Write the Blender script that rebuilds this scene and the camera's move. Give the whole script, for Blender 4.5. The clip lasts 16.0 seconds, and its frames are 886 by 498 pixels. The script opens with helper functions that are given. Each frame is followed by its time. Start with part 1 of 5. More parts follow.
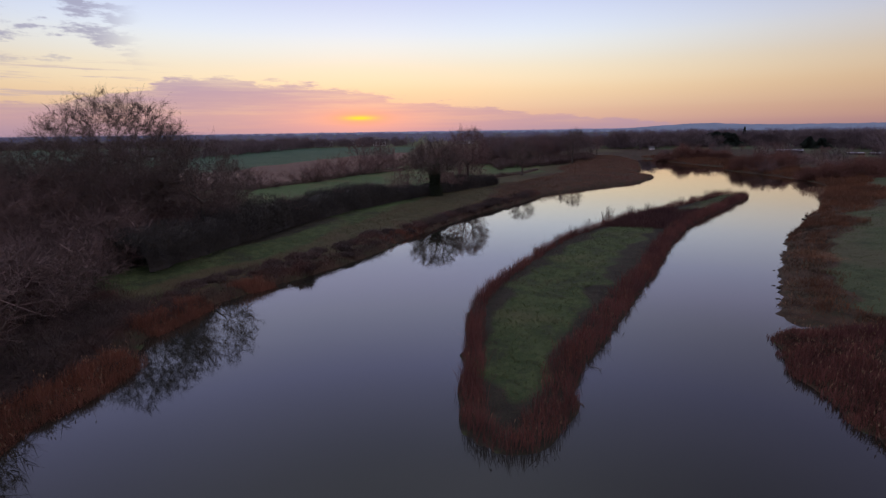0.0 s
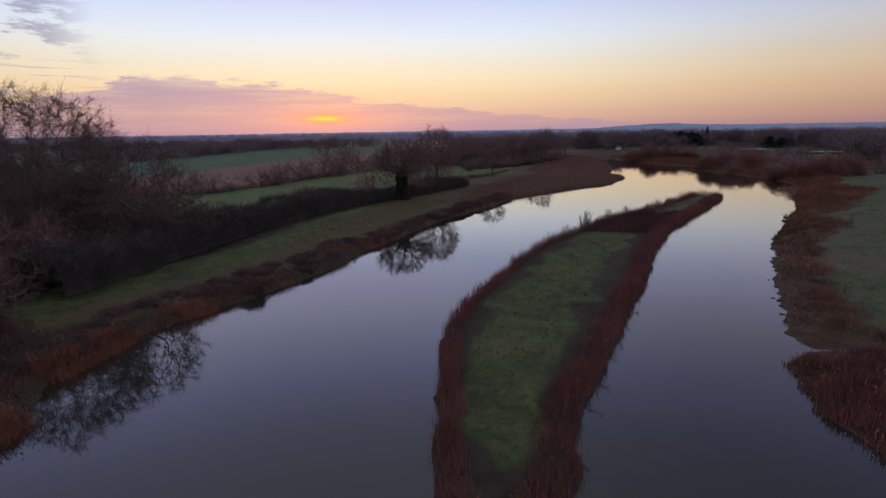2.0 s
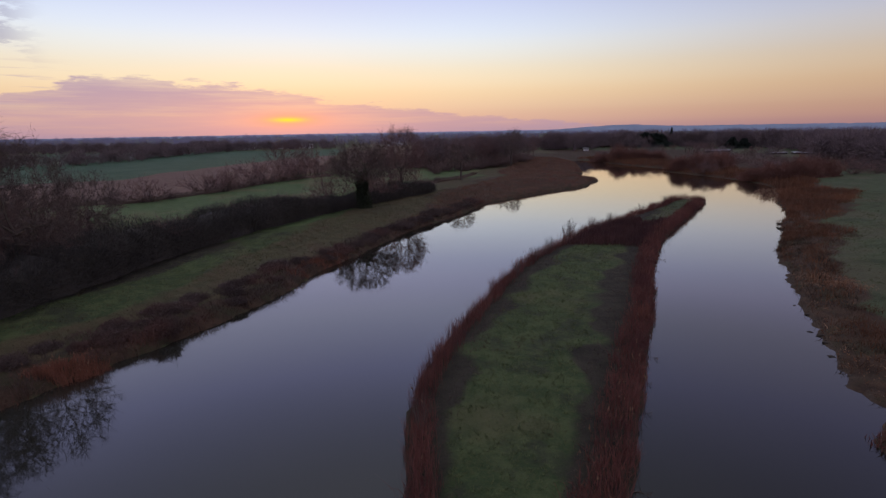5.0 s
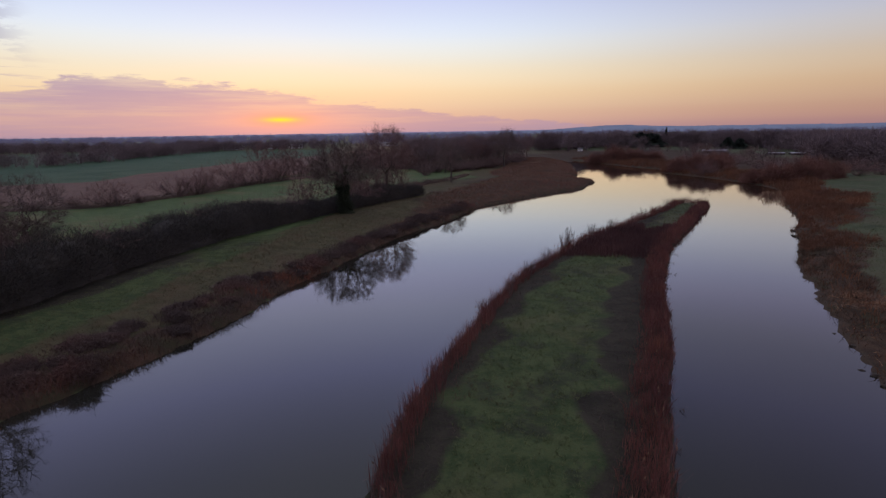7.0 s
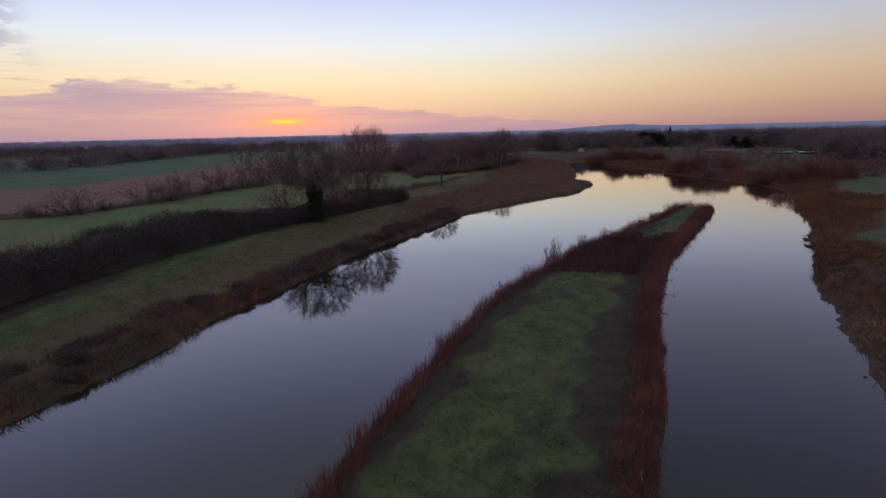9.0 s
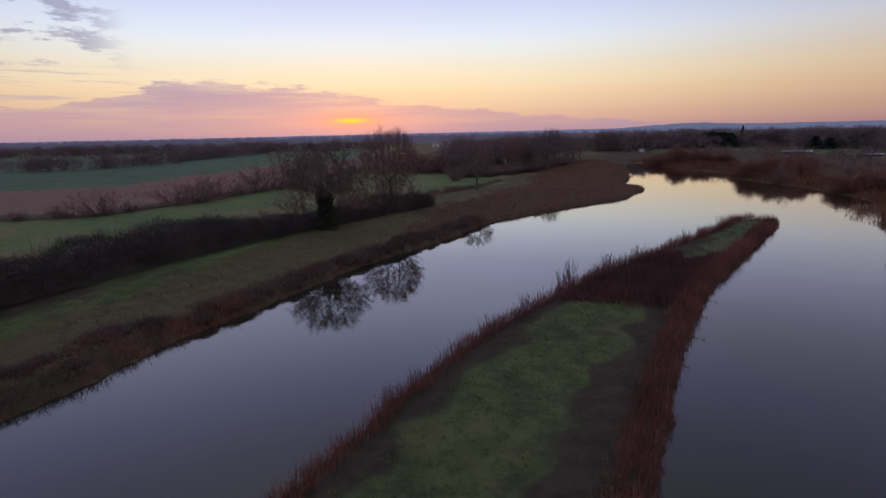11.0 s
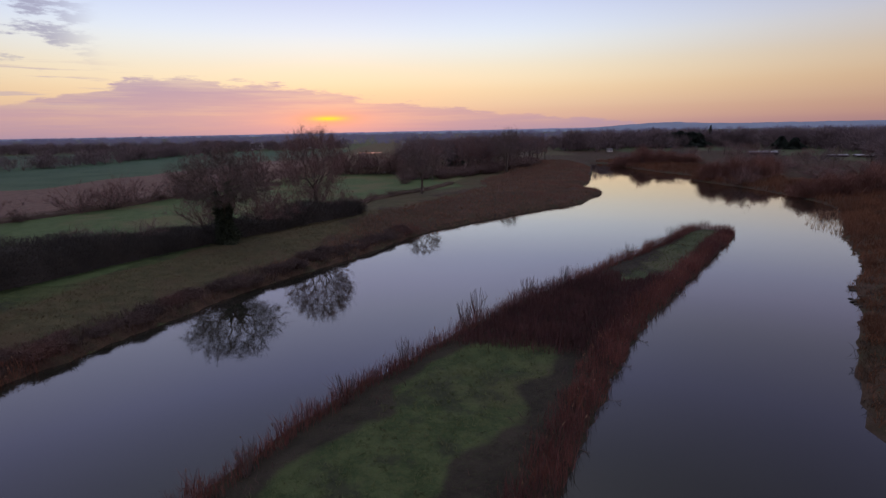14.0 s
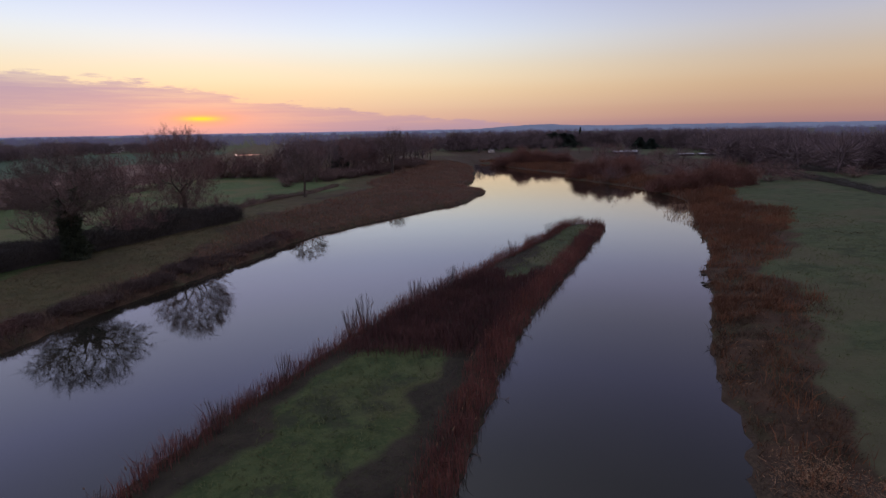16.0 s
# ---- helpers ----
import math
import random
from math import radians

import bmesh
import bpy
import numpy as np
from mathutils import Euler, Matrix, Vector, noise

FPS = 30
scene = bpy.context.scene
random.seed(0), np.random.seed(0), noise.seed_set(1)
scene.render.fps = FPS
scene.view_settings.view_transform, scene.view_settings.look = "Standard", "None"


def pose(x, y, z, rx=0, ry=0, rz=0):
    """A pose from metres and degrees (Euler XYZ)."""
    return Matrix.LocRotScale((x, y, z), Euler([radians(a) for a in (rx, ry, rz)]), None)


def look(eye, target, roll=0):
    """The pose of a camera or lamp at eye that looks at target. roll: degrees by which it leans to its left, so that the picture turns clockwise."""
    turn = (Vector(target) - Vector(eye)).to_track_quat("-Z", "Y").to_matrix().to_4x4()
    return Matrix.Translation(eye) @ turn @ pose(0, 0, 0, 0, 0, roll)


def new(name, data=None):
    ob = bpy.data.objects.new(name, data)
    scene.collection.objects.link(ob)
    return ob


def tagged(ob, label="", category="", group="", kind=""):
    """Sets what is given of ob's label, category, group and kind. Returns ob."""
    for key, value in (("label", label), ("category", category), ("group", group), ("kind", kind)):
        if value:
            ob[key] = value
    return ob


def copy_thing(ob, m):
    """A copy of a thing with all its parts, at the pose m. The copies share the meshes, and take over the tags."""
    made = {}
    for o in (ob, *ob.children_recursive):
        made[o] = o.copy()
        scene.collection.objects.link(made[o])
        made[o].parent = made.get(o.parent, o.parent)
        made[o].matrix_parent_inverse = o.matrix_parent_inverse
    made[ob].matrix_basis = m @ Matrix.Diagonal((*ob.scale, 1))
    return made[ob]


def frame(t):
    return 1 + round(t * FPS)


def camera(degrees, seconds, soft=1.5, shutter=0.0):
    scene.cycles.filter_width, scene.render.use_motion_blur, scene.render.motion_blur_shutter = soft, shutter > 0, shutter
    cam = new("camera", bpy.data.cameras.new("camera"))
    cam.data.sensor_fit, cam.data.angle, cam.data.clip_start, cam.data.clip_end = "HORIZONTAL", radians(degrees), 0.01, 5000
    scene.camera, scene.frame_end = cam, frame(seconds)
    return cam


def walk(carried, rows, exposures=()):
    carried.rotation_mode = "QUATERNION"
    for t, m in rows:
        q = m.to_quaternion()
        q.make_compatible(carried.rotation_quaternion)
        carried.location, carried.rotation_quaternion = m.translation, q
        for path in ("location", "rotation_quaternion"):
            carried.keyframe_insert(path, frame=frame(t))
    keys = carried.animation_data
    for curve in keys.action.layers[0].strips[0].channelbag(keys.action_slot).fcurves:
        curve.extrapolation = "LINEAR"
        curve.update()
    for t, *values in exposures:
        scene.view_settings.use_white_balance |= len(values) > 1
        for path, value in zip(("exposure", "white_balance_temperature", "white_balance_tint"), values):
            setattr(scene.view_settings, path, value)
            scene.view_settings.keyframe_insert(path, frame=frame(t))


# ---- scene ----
cam = camera(80.1, 16.0, 1.3)
PATH = [
    (0, (-1.205, -3.327, 16.45), (-1.236, -1.375, 16.016), -0.7),
    (0.5, (-1.132, -1.654, 16.374), (-1.124, 0.299, 15.942), -0.8),
    (1, (-1.152, 0.075, 16.313), (-1.116, 2.028, 15.881), -0.8),
    (1.5, (-1.236, 1.802, 16.339), (-1.178, 3.754, 15.905), -0.8),
    (2, (-1.22, 3.46, 16.325), (-1.133, 5.411, 15.891), -0.8),
    (2.5, (-1.239, 5.169, 16.336), (-1.119, 7.117, 15.902), -0.8),
    (3, (-1.245, 6.939, 16.343), (-1.107, 8.887, 15.909), -0.8),
    (3.5, (-1.276, 8.742, 16.375), (-1.117, 10.688, 15.938), -0.7),
    (4, (-1.113, 10.653, 16.337), (-0.929, 12.597, 15.902), -0.7),
    (6.5, (0.702, 20.366, 15.959), (0.931, 22.306, 15.53), -0.9),
    (7, (1.362, 22.118, 15.976), (1.6, 24.057, 15.545), -0.8),
    (7.5, (2.227, 23.884, 15.925), (2.475, 25.822, 15.496), -0.9),
    (8, (3.381, 25.615, 15.911), (3.63, 27.553, 15.483), -0.9),
    (8.5, (4.75, 27.431, 15.915), (4.995, 29.37, 15.487), -1.0),
    (11, (13.817, 36.498, 16.383), (13.813, 38.452, 15.955), -1.2),
    (11.5, (15.676, 38.722, 16.396), (15.633, 40.675, 15.968), -1.1),
    (12, (17.453, 40.787, 16.413), (17.388, 42.739, 15.986), -1.1),
    (12.5, (19.184, 42.663, 16.445), (19.098, 44.615, 16.019), -1.2),
    (13, (20.542, 44.371, 16.519), (20.448, 46.322, 16.09), -1.2),
    (13.5, (21.742, 45.792, 16.527), (21.708, 47.745, 16.096), -1.0),
    (14, (22.403, 46.583, 16.526), (22.48, 48.534, 16.091), -1.0),
    (14.5, (22.75, 46.917, 16.492), (22.912, 48.863, 16.059), -1.0),
    (15, (22.747, 47.253, 16.48), (23.015, 49.187, 16.044), -0.9),
    (15.5, (22.858, 47.543, 16.437), (23.286, 49.447, 15.998), -0.7),
    (16, (23.117, 47.754, 16.395), (23.601, 49.645, 15.958), -0.9),
]
walk(cam, [(t, look(e, g, r)) for t, e, g, r in PATH])

from mathutils import kdtree

# ---- sky and sun ----
SUN_AZ, SUN_EL = radians(-9.45), radians(1.5)


def srgb(r, g, b):
    out = []
    for c in (r, g, b):
        c /= 255
        out.append(c / 12.92 if c <= 0.04045 else ((c + 0.055) / 1.055) ** 2.4)
    return (*out, 1)


class Nodes:
    """Short hand for building a node tree."""

    def __init__(self, tree):
        self.tree = tree

    def add(self, kind, **settings):
        n = self.tree.nodes.new(kind)
        for key, value in settings.items():
            if key == "operation":
                n.operation = value
            elif key == "blend":
                n.blend_type = value
            elif key == "dims":
                n.noise_dimensions = value
        return n

    def put(self, socket, value):
        if isinstance(value, bpy.types.NodeSocket):
            self.tree.links.new(value, socket)
        elif value is not None:
            socket.default_value = value

    def math(self, op, a, b=None, c=None):
        n = self.add("ShaderNodeMath", operation=op)
        for i, v in enumerate((a, b, c)):
            self.put(n.inputs[i], v)
        return n.outputs[0]

    def step(self, v, lo, hi, a=0.0, b=1.0):
        n = self.add("ShaderNodeMapRange")
        n.interpolation_type = "SMOOTHSTEP"
        for i, x in enumerate((v, lo, hi, a, b)):
            self.put(n.inputs[i], x)
        return n.outputs[0]

    def ramp(self, v, stops, smooth=False):
        n = self.add("ShaderNodeValToRGB")
        n.color_ramp.interpolation = "CARDINAL" if smooth else "LINEAR"
        els = n.color_ramp.elements
        while len(els) < len(stops):
            els.new(0.5)
        for e, (pos, col) in zip(els, stops):
            e.position, e.color = pos, col
        self.put(n.inputs[0], v)
        return n.outputs[0]

    def mix(self, fac, a, b, blend="MIX"):
        n = self.add("ShaderNodeMixRGB", blend=blend)
        for i, v in enumerate((fac, a, b)):
            self.put(n.inputs[i], v)
        return n.outputs[0]

    def noise(self, vec, scale, detail=4.0, rough=0.55):
        n = self.add("ShaderNodeTexNoise")
        self.put(n.inputs["Vector"], vec)
        n.inputs["Scale"].default_value = scale
        n.inputs["Detail"].default_value = detail
        n.inputs["Roughness"].default_value = rough
        return n.outputs[0]

    def xyz(self, x, y, z):
        n = self.add("ShaderNodeCombineXYZ")
        for i, v in enumerate((x, y, z)):
            self.put(n.inputs[i], v)
        return n.outputs[0]


def make_sky():
    world = bpy.data.worlds.new("dawn_sky")
    scene.world = world
    world.use_nodes = True
    world.node_tree.nodes.clear()
    k = Nodes(world.node_tree)
    way = k.add("ShaderNodeTexCoord").outputs["Generated"]
    sep = k.add("ShaderNodeSeparateXYZ")
    k.put(sep.inputs[0], way)
    x, y, z = sep.outputs
    el = k.math("MULTIPLY", k.math("ARCSINE", z), 180 / math.pi)
    az = k.math("ADD", k.math("MULTIPLY", k.math("ARCTAN2", x, y), 180 / math.pi), 0.25)
    # above 36 degrees, out of view, the sky is raised to light the land
    base = k.ramp(k.math("DIVIDE", el, 90.0), [
        (0.0, srgb(190, 153, 160)), (1 / 90, srgb(213, 172, 160)), (2.4 / 90, srgb(230, 194, 166)),
        (4.6 / 90, srgb(246, 220, 184)), (7 / 90, srgb(241, 233, 217)), (9.5 / 90, srgb(228, 236, 248)),
        (13 / 90, srgb(205, 215, 250)), (16 / 90, (0.61, 0.65, 1.01, 1)), (20 / 90, (0.60, 0.65, 1.12, 1)), (27 / 90, (0.47, 0.51, 0.91, 1)),
        (36 / 90, (0.46, 0.49, 0.66, 1)), (50 / 90, (0.70, 0.74, 0.92, 1)), (1.0, (1.06, 1.10, 1.32, 1))], True)
    # to the sides of the dawn the sky is duller
    off = k.math("ABSOLUTE", k.math("ADD", az, 9.2))
    base = k.mix(k.step(off, 14.0, 60.0), base, k.mix(1.0, base, srgb(214, 206, 209), "MULTIPLY"))
    # behind, out of view, raised again to brighten surfaces facing that way
    base = k.mix(k.step(off, 60.0, 170.0), base, k.mix(1.0, base, (1.36, 1.36, 1.42, 1), "MULTIPLY"))
    # and darker high up on the side that the dawn does not reach
    dusk = k.math("MULTIPLY", k.step(az, 2.0, 34.0), k.step(el, 12.0, 20.0))
    base = k.mix(dusk, base, k.mix(1.0, base, (0.70, 0.70, 0.70, 1), "MULTIPLY"))
    # pink cloud bank lying over the sun, its top sinking to the right
    wob = k.noise(k.xyz(k.math("MULTIPLY", az, 0.11), k.math("MULTIPLY", el, 0.5), 3.0), 1.7, 8.0, 0.66)
    top = k.ramp(k.math("DIVIDE", k.math("ADD", az, 60.0), 90.0), [
        (0.0, (0.30,) * 3 + (1,)), (0.26, (0.30,) * 3 + (1,)), (0.31, (0.36,) * 3 + (1,)), (0.37, (0.51,) * 3 + (1,)), (0.42, (0.53,) * 3 + (1,)),
        (0.51, (0.48,) * 3 + (1,)), (0.56, (0.42,) * 3 + (1,)), (0.6, (0.35,) * 3 + (1,)), (0.7, (0.27,) * 3 + (1,)), (0.82, (0.16,) * 3 + (1,)), (0.95, (0.0,) * 3 + (1,))])
    topel = k.math("MULTIPLY", top, 10.0)
    rise = k.math("ADD", topel, k.math("MULTIPLY", k.math("SUBTRACT", wob, 0.5), 3.0))
    bank = k.step(k.math("SUBTRACT", rise, el), -0.08, 0.32)
    streak = k.noise(k.xyz(k.math("MULTIPLY", az, 0.06), k.math("MULTIPLY", el, 0.9), 9.0), 1.5, 5.0, 0.6)
    bank = k.math("MULTIPLY", bank, k.step(streak, 0.25, 0.62, 0.45, 1.0))
    # thin grey streaks over the haze to the left
    thin = k.noise(k.xyz(k.math("MULTIPLY", az, 0.09), k.math("MULTIPLY", el, 1.5), 40.0), 1.2, 5.0, 0.6)
    side = k.math("MULTIPLY", k.step(az, -25.0, -33.0), k.math("MULTIPLY", k.step(el, 2.4, 3.2), k.step(el, 7.2, 5.2)))
    thin = k.math("MULTIPLY", k.step(thin, 0.50, 0.62), side)
    # loose grey patches higher up to the left
    puff = k.noise(k.xyz(k.math("MULTIPLY", az, 0.16), k.math("MULTIPLY", k.math("ADD", el, 1.4), 0.55), 21.0), 1.35, 6.0, 0.62)
    where = k.math("MULTIPLY", k.step(az, -28.0, -33.0), k.math("MULTIPLY", k.step(el, 4.5, 8.0), k.step(el, 15.8, 12.5)))
    puff = k.math("MULTIPLY", k.step(puff, 0.47, 0.58), where)
    cloud = k.ramp(k.math("DIVIDE", el, 14.0), [
        (0.0, srgb(170, 146, 168)), (0.12, srgb(193, 157, 168)), (0.3, srgb(176, 150, 176)), (0.6, srgb(166, 158, 186)), (1.0, srgb(156, 158, 190))])
    sky = k.mix(k.math("MULTIPLY", bank, 0.92), base, cloud)
    sky = k.mix(k.math("MULTIPLY", thin, 0.6), sky, srgb(186, 168, 182))
    sky = k.mix(k.math("MULTIPLY", puff, 0.75), sky, srgb(150, 148, 178))
    # the sun behind thin cloud at the horizon
    dx = k.math("ADD", az, 9.2)
    dy = k.math("SUBTRACT", el, math.degrees(SUN_EL))

    def glow(wide, high):
        a = k.math("POWER", k.math("DIVIDE", dx, wide), 2.0)
        b = k.math("POWER", k.math("DIVIDE", dy, high), 2.0)
        return k.math("EXPONENT", k.math("MULTIPLY", k.math("ADD", a, b), -1.0))

    sky = k.mix(k.math("MULTIPLY", glow(7.5, 1.9), 0.34), sky, srgb(244, 164, 154))
    sky = k.mix(k.math("MULTIPLY", glow(3.2, 0.7), 0.5), sky, srgb(255, 160, 84))
    sky = k.mix(glow(1.5, 0.22), sky, (1.25, 0.72, 0.06, 1))
    # below the horizon: the dark land
    sky = k.mix(k.step(el, 0.0, -1.5), sky, srgb(70, 62, 70))
    air = k.add("ShaderNodeTexSky")
    air.sky_type = "NISHITA"
    air.sun_disc = False
    air.sun_elevation, air.sun_rotation = SUN_EL, SUN_AZ
    out = k.add("ShaderNodeOutputWorld")
    back, far, both = k.add("ShaderNodeBackground"), k.add("ShaderNodeBackground"), k.add("ShaderNodeAddShader")
    k.put(back.inputs[0], sky)
    back.inputs[1].default_value = 0.97
    k.put(far.inputs[0], air.outputs[0])
    far.inputs[1].default_value = 0.01
    k.put(both.inputs[0], back.outputs[0])
    k.put(both.inputs[1], far.outputs[0])
    k.put(out.inputs[0], both.outputs[0])


make_sky()
sun = new("sun", bpy.data.lights.new("sun", "SUN"))
sun.data.energy, sun.data.angle, sun.data.color = 0.3, radians(6), (1.0, 0.55, 0.36)
sun.matrix_world = look((0, 0, 60), (-math.sin(SUN_AZ), -math.cos(SUN_AZ), 60 - math.tan(SUN_EL + radians(1.5))))


# ---- materials ----
def material(name, build):
    m = bpy.data.materials.new(name)
    m.use_nodes = True
    k = Nodes(m.node_tree)
    bsdf = m.node_tree.nodes["Principled BSDF"]
    build(k, bsdf)
    return m


def bump(k, bsdf, height, strength, distance):
    n = k.add("ShaderNodeBump")
    n.inputs["Strength"].default_value, n.inputs["Distance"].default_value = strength, distance
    k.put(n.inputs["Height"], height)
    k.put(bsdf.inputs["Normal"], n.outputs[0])


def place(k):
    return k.add("ShaderNodeNewGeometry").outputs["Position"]


def plant(name, dark, light, rough=0.8, per_island=True, patch=0.25, tint=None):
    """Stems, twigs and blades: colour by piece, and by larger patches."""
    def build(k, b):
        g = k.add("ShaderNodeNewGeometry")
        rnd = g.outputs["Random Per Island"] if per_island else k.add("ShaderNodeObjectInfo").outputs["Random"]
        big = k.noise(g.outputs["Position"], patch, 3.0)
        f = k.math("ADD", k.math("MULTIPLY", rnd, 0.55), k.step(big, 0.35, 0.65, 0.0, 0.45))
        col = k.mix(f, (*dark, 1), (*light, 1))
        if tint:
            col = k.mix(k.step(k.noise(g.outputs["Position"], 0.11, 2.0), 0.5, 0.66), col, (*tint, 1))
        k.put(b.inputs["Base Color"], col)
        b.inputs["Roughness"].default_value = rough
        b.inputs["Specular IOR Level"].default_value = 0.25
    return material(name, build)


def build_bark(k, b):
    p = place(k)
    streak = k.noise(p, 3.0, 6.0, 0.7)
    moss = k.noise(p, 0.5, 3.0)
    col = k.mix(k.step(streak, 0.3, 0.7), (0.045, 0.034, 0.027, 1), (0.120, 0.092, 0.070, 1))
    col = k.mix(k.step(moss, 0.52, 0.7, 0.0, 0.5), col, (0.045, 0.06, 0.025, 1))
    k.put(b.inputs["Base Color"], col)
    b.inputs["Roughness"].default_value = 0.9
    bump(k, b, streak, 0.6, 0.05)


def build_water(k, b):
    p = place(k)
    b.inputs["Base Color"].default_value = (0.030, 0.030, 0.028, 1)
    silt = k.step(k.noise(p, 0.05, 3.0), 0.35, 0.65)
    k.put(b.inputs["Base Color"], k.mix(silt, (0.013, 0.015, 0.012, 1), (0.021, 0.022, 0.018, 1)))
    b.inputs["IOR"].default_value = 1.333
    b.inputs["Roughness"].default_value = 0.012
    b.inputs["Coat Weight"].default_value = 0.8
    b.inputs["Coat Tint"].default_value = (1.0, 0.96, 0.92, 1)
    b.inputs["Coat IOR"].default_value = 1.333
    b.inputs["Coat Roughness"].default_value = 0.01
    calm = k.step(k.noise(p, 0.035, 2.0), 0.4, 0.7, 0.25, 1.0)
    small = k.math("MULTIPLY", k.noise(p, 1.3, 3.0), calm)
    bump(k, b, small, 0.025, 0.03)


def build_ground(k, b):
    p = place(k)

    def zone(name):
        a = k.add("ShaderNodeAttribute")
        a.attribute_name = name
        return a.outputs["Fac"]

    fine, mid, big = k.noise(p, 5.0, 5.0, 0.7), k.noise(p, 0.7, 5.0, 0.65), k.noise(p, 0.07, 4.0, 0.6)
    edge = k.math("MULTIPLY", k.math("SUBTRACT", k.noise(p, 0.35, 4.0, 0.7), 0.5), 0.9)
    grass = k.mix(k.step(mid, 0.42, 0.60), (0.036, 0.058, 0.022, 1), (0.070, 0.094, 0.038, 1))
    grass = k.mix(k.step(fine, 0.4, 0.7, 0.0, 0.6), grass, (0.086, 0.094, 0.038, 1))
    grass = k.mix(k.step(big, 0.50, 0.62, 0.0, 0.6), grass, (0.104, 0.098, 0.048, 1))
    grass = k.mix(k.step(k.noise(p, 0.24, 6.0, 0.75), 0.49, 0.62, 0.0, 0.75), grass, (0.034, 0.036, 0.024, 1))
    grass = k.mix(k.step(k.noise(p, 0.45, 4.0, 0.7), 0.54, 0.66, 0.0, 0.45), grass, (0.088, 0.108, 0.046, 1))
    bankside = k.mix(k.step(mid, 0.3, 0.7), (0.050, 0.050, 0.024, 1), (0.096, 0.084, 0.044, 1))
    bankside = k.mix(k.step(k.noise(p, 0.16, 5.0, 0.7), 0.44, 0.60, 0.0, 0.65), bankside, (0.088, 0.060, 0.036, 1))
    bankside = k.mix(k.step(fine, 0.45, 0.7, 0.0, 0.5), bankside, (0.075, 0.060, 0.028, 1))
    litter = k.mix(k.step(mid, 0.3, 0.7), (0.032, 0.021, 0.015, 1), (0.082, 0.049, 0.033, 1))
    litter = k.mix(k.step(fine, 0.42, 0.7, 0.0, 0.5), litter, (0.095, 0.062, 0.039, 1))
    litter = k.mix(k.step(k.noise(p, 0.28, 5.0, 0.7), 0.48, 0.62, 0.0, 0.7), litter, (0.044, 0.044, 0.023, 1))
    litter = k.mix(k.step(k.noise(p, 0.8, 5.0, 0.75), 0.55, 0.66, 0.0, 0.6), litter, (0.030, 0.021, 0.015, 1))
    soil = k.mix(k.step(mid, 0.3, 0.7), (0.022, 0.019, 0.015, 1), (0.048, 0.040, 0.030, 1))
    soil = k.mix(k.step(fine, 0.45, 0.7, 0.0, 0.5), soil, (0.048, 0.054, 0.024, 1))
    mud = k.mix(k.step(fine, 0.3, 0.7), (0.036, 0.027, 0.020, 1), (0.090, 0.064, 0.046, 1))
    lea = k.mix(k.step(mid, 0.3, 0.7), (0.062, 0.098, 0.038, 1), (0.094, 0.130, 0.054, 1))
    lea = k.mix(k.step(big, 0.48, 0.62, 0.0, 0.7), lea, (0.135, 0.120, 0.060, 1))
    meadow = k.mix(k.step(mid, 0.3, 0.7), (0.052, 0.070, 0.034, 1), (0.082, 0.097, 0.050, 1))
    meadow = k.mix(k.step(k.noise(p, 0.3, 6.0, 0.75), 0.50, 0.62, 0.0, 0.75), meadow, (0.036, 0.042, 0.022, 1))
    meadow = k.mix(k.step(big, 0.48, 0.60, 0.0, 0.7), meadow, (0.094, 0.086, 0.052, 1))
    plough = k.mix(k.step(mid, 0.3, 0.7), (0.112, 0.070, 0.058, 1), (0.172, 0.108, 0.090, 1))
    wave = k.add("ShaderNodeTexWave")
    wave.inputs["Scale"].default_value = 0.9
    wave.inputs["Distortion"].default_value = 1.0
    k.put(wave.inputs["Vector"], p)
    plough = k.mix(k.math("MULTIPLY", wave.outputs["Fac"], 0.25), plough, (0.05, 0.036, 0.03, 1))
    crop = k.mix(k.step(big, 0.35, 0.65), (0.042, 0.080, 0.048, 1), (0.058, 0.098, 0.060, 1))
    col = grass
    for name, c in (("lea", lea), ("meadow", meadow), ("crop", crop), ("plough", plough), ("bankside", bankside), ("soil", soil), ("litter", litter), ("mud", mud)):
        col = k.mix(k.step(k.math("ADD", zone(name), edge), 0.3, 0.7), col, c)
    k.put(b.inputs["Base Color"], col)
    b.inputs["Roughness"].default_value = 0.92
    b.inputs["Specular IOR Level"].default_value = 0.15
    bump(k, b, k.math("ADD", fine, k.math("MULTIPLY", mid, 1.6)), 0.8, 0.16)


# Emission over black: the haze of distance is painted in as a glow.
def build_haze_glow(colour, speck):
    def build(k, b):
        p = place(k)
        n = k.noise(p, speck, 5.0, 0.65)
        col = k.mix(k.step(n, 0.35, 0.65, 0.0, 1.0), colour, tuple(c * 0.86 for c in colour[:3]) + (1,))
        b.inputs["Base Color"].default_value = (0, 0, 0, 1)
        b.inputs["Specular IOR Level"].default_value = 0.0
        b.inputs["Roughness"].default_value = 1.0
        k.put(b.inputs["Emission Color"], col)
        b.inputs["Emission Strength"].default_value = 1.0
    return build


def painted(name, colour, rough=0.6, wear=0.25):
    def build(k, b):
        p = place(k)
        n = k.noise(p, 1.2, 5.0, 0.65)
        col = k.mix(k.step(n, 0.4, 0.7, 0.0, wear), (*colour, 1), tuple(c * 0.5 for c in colour) + (1,))
        k.put(b.inputs["Base Color"], col)
        b.inputs["Roughness"].default_value = rough
    return material(name, build)


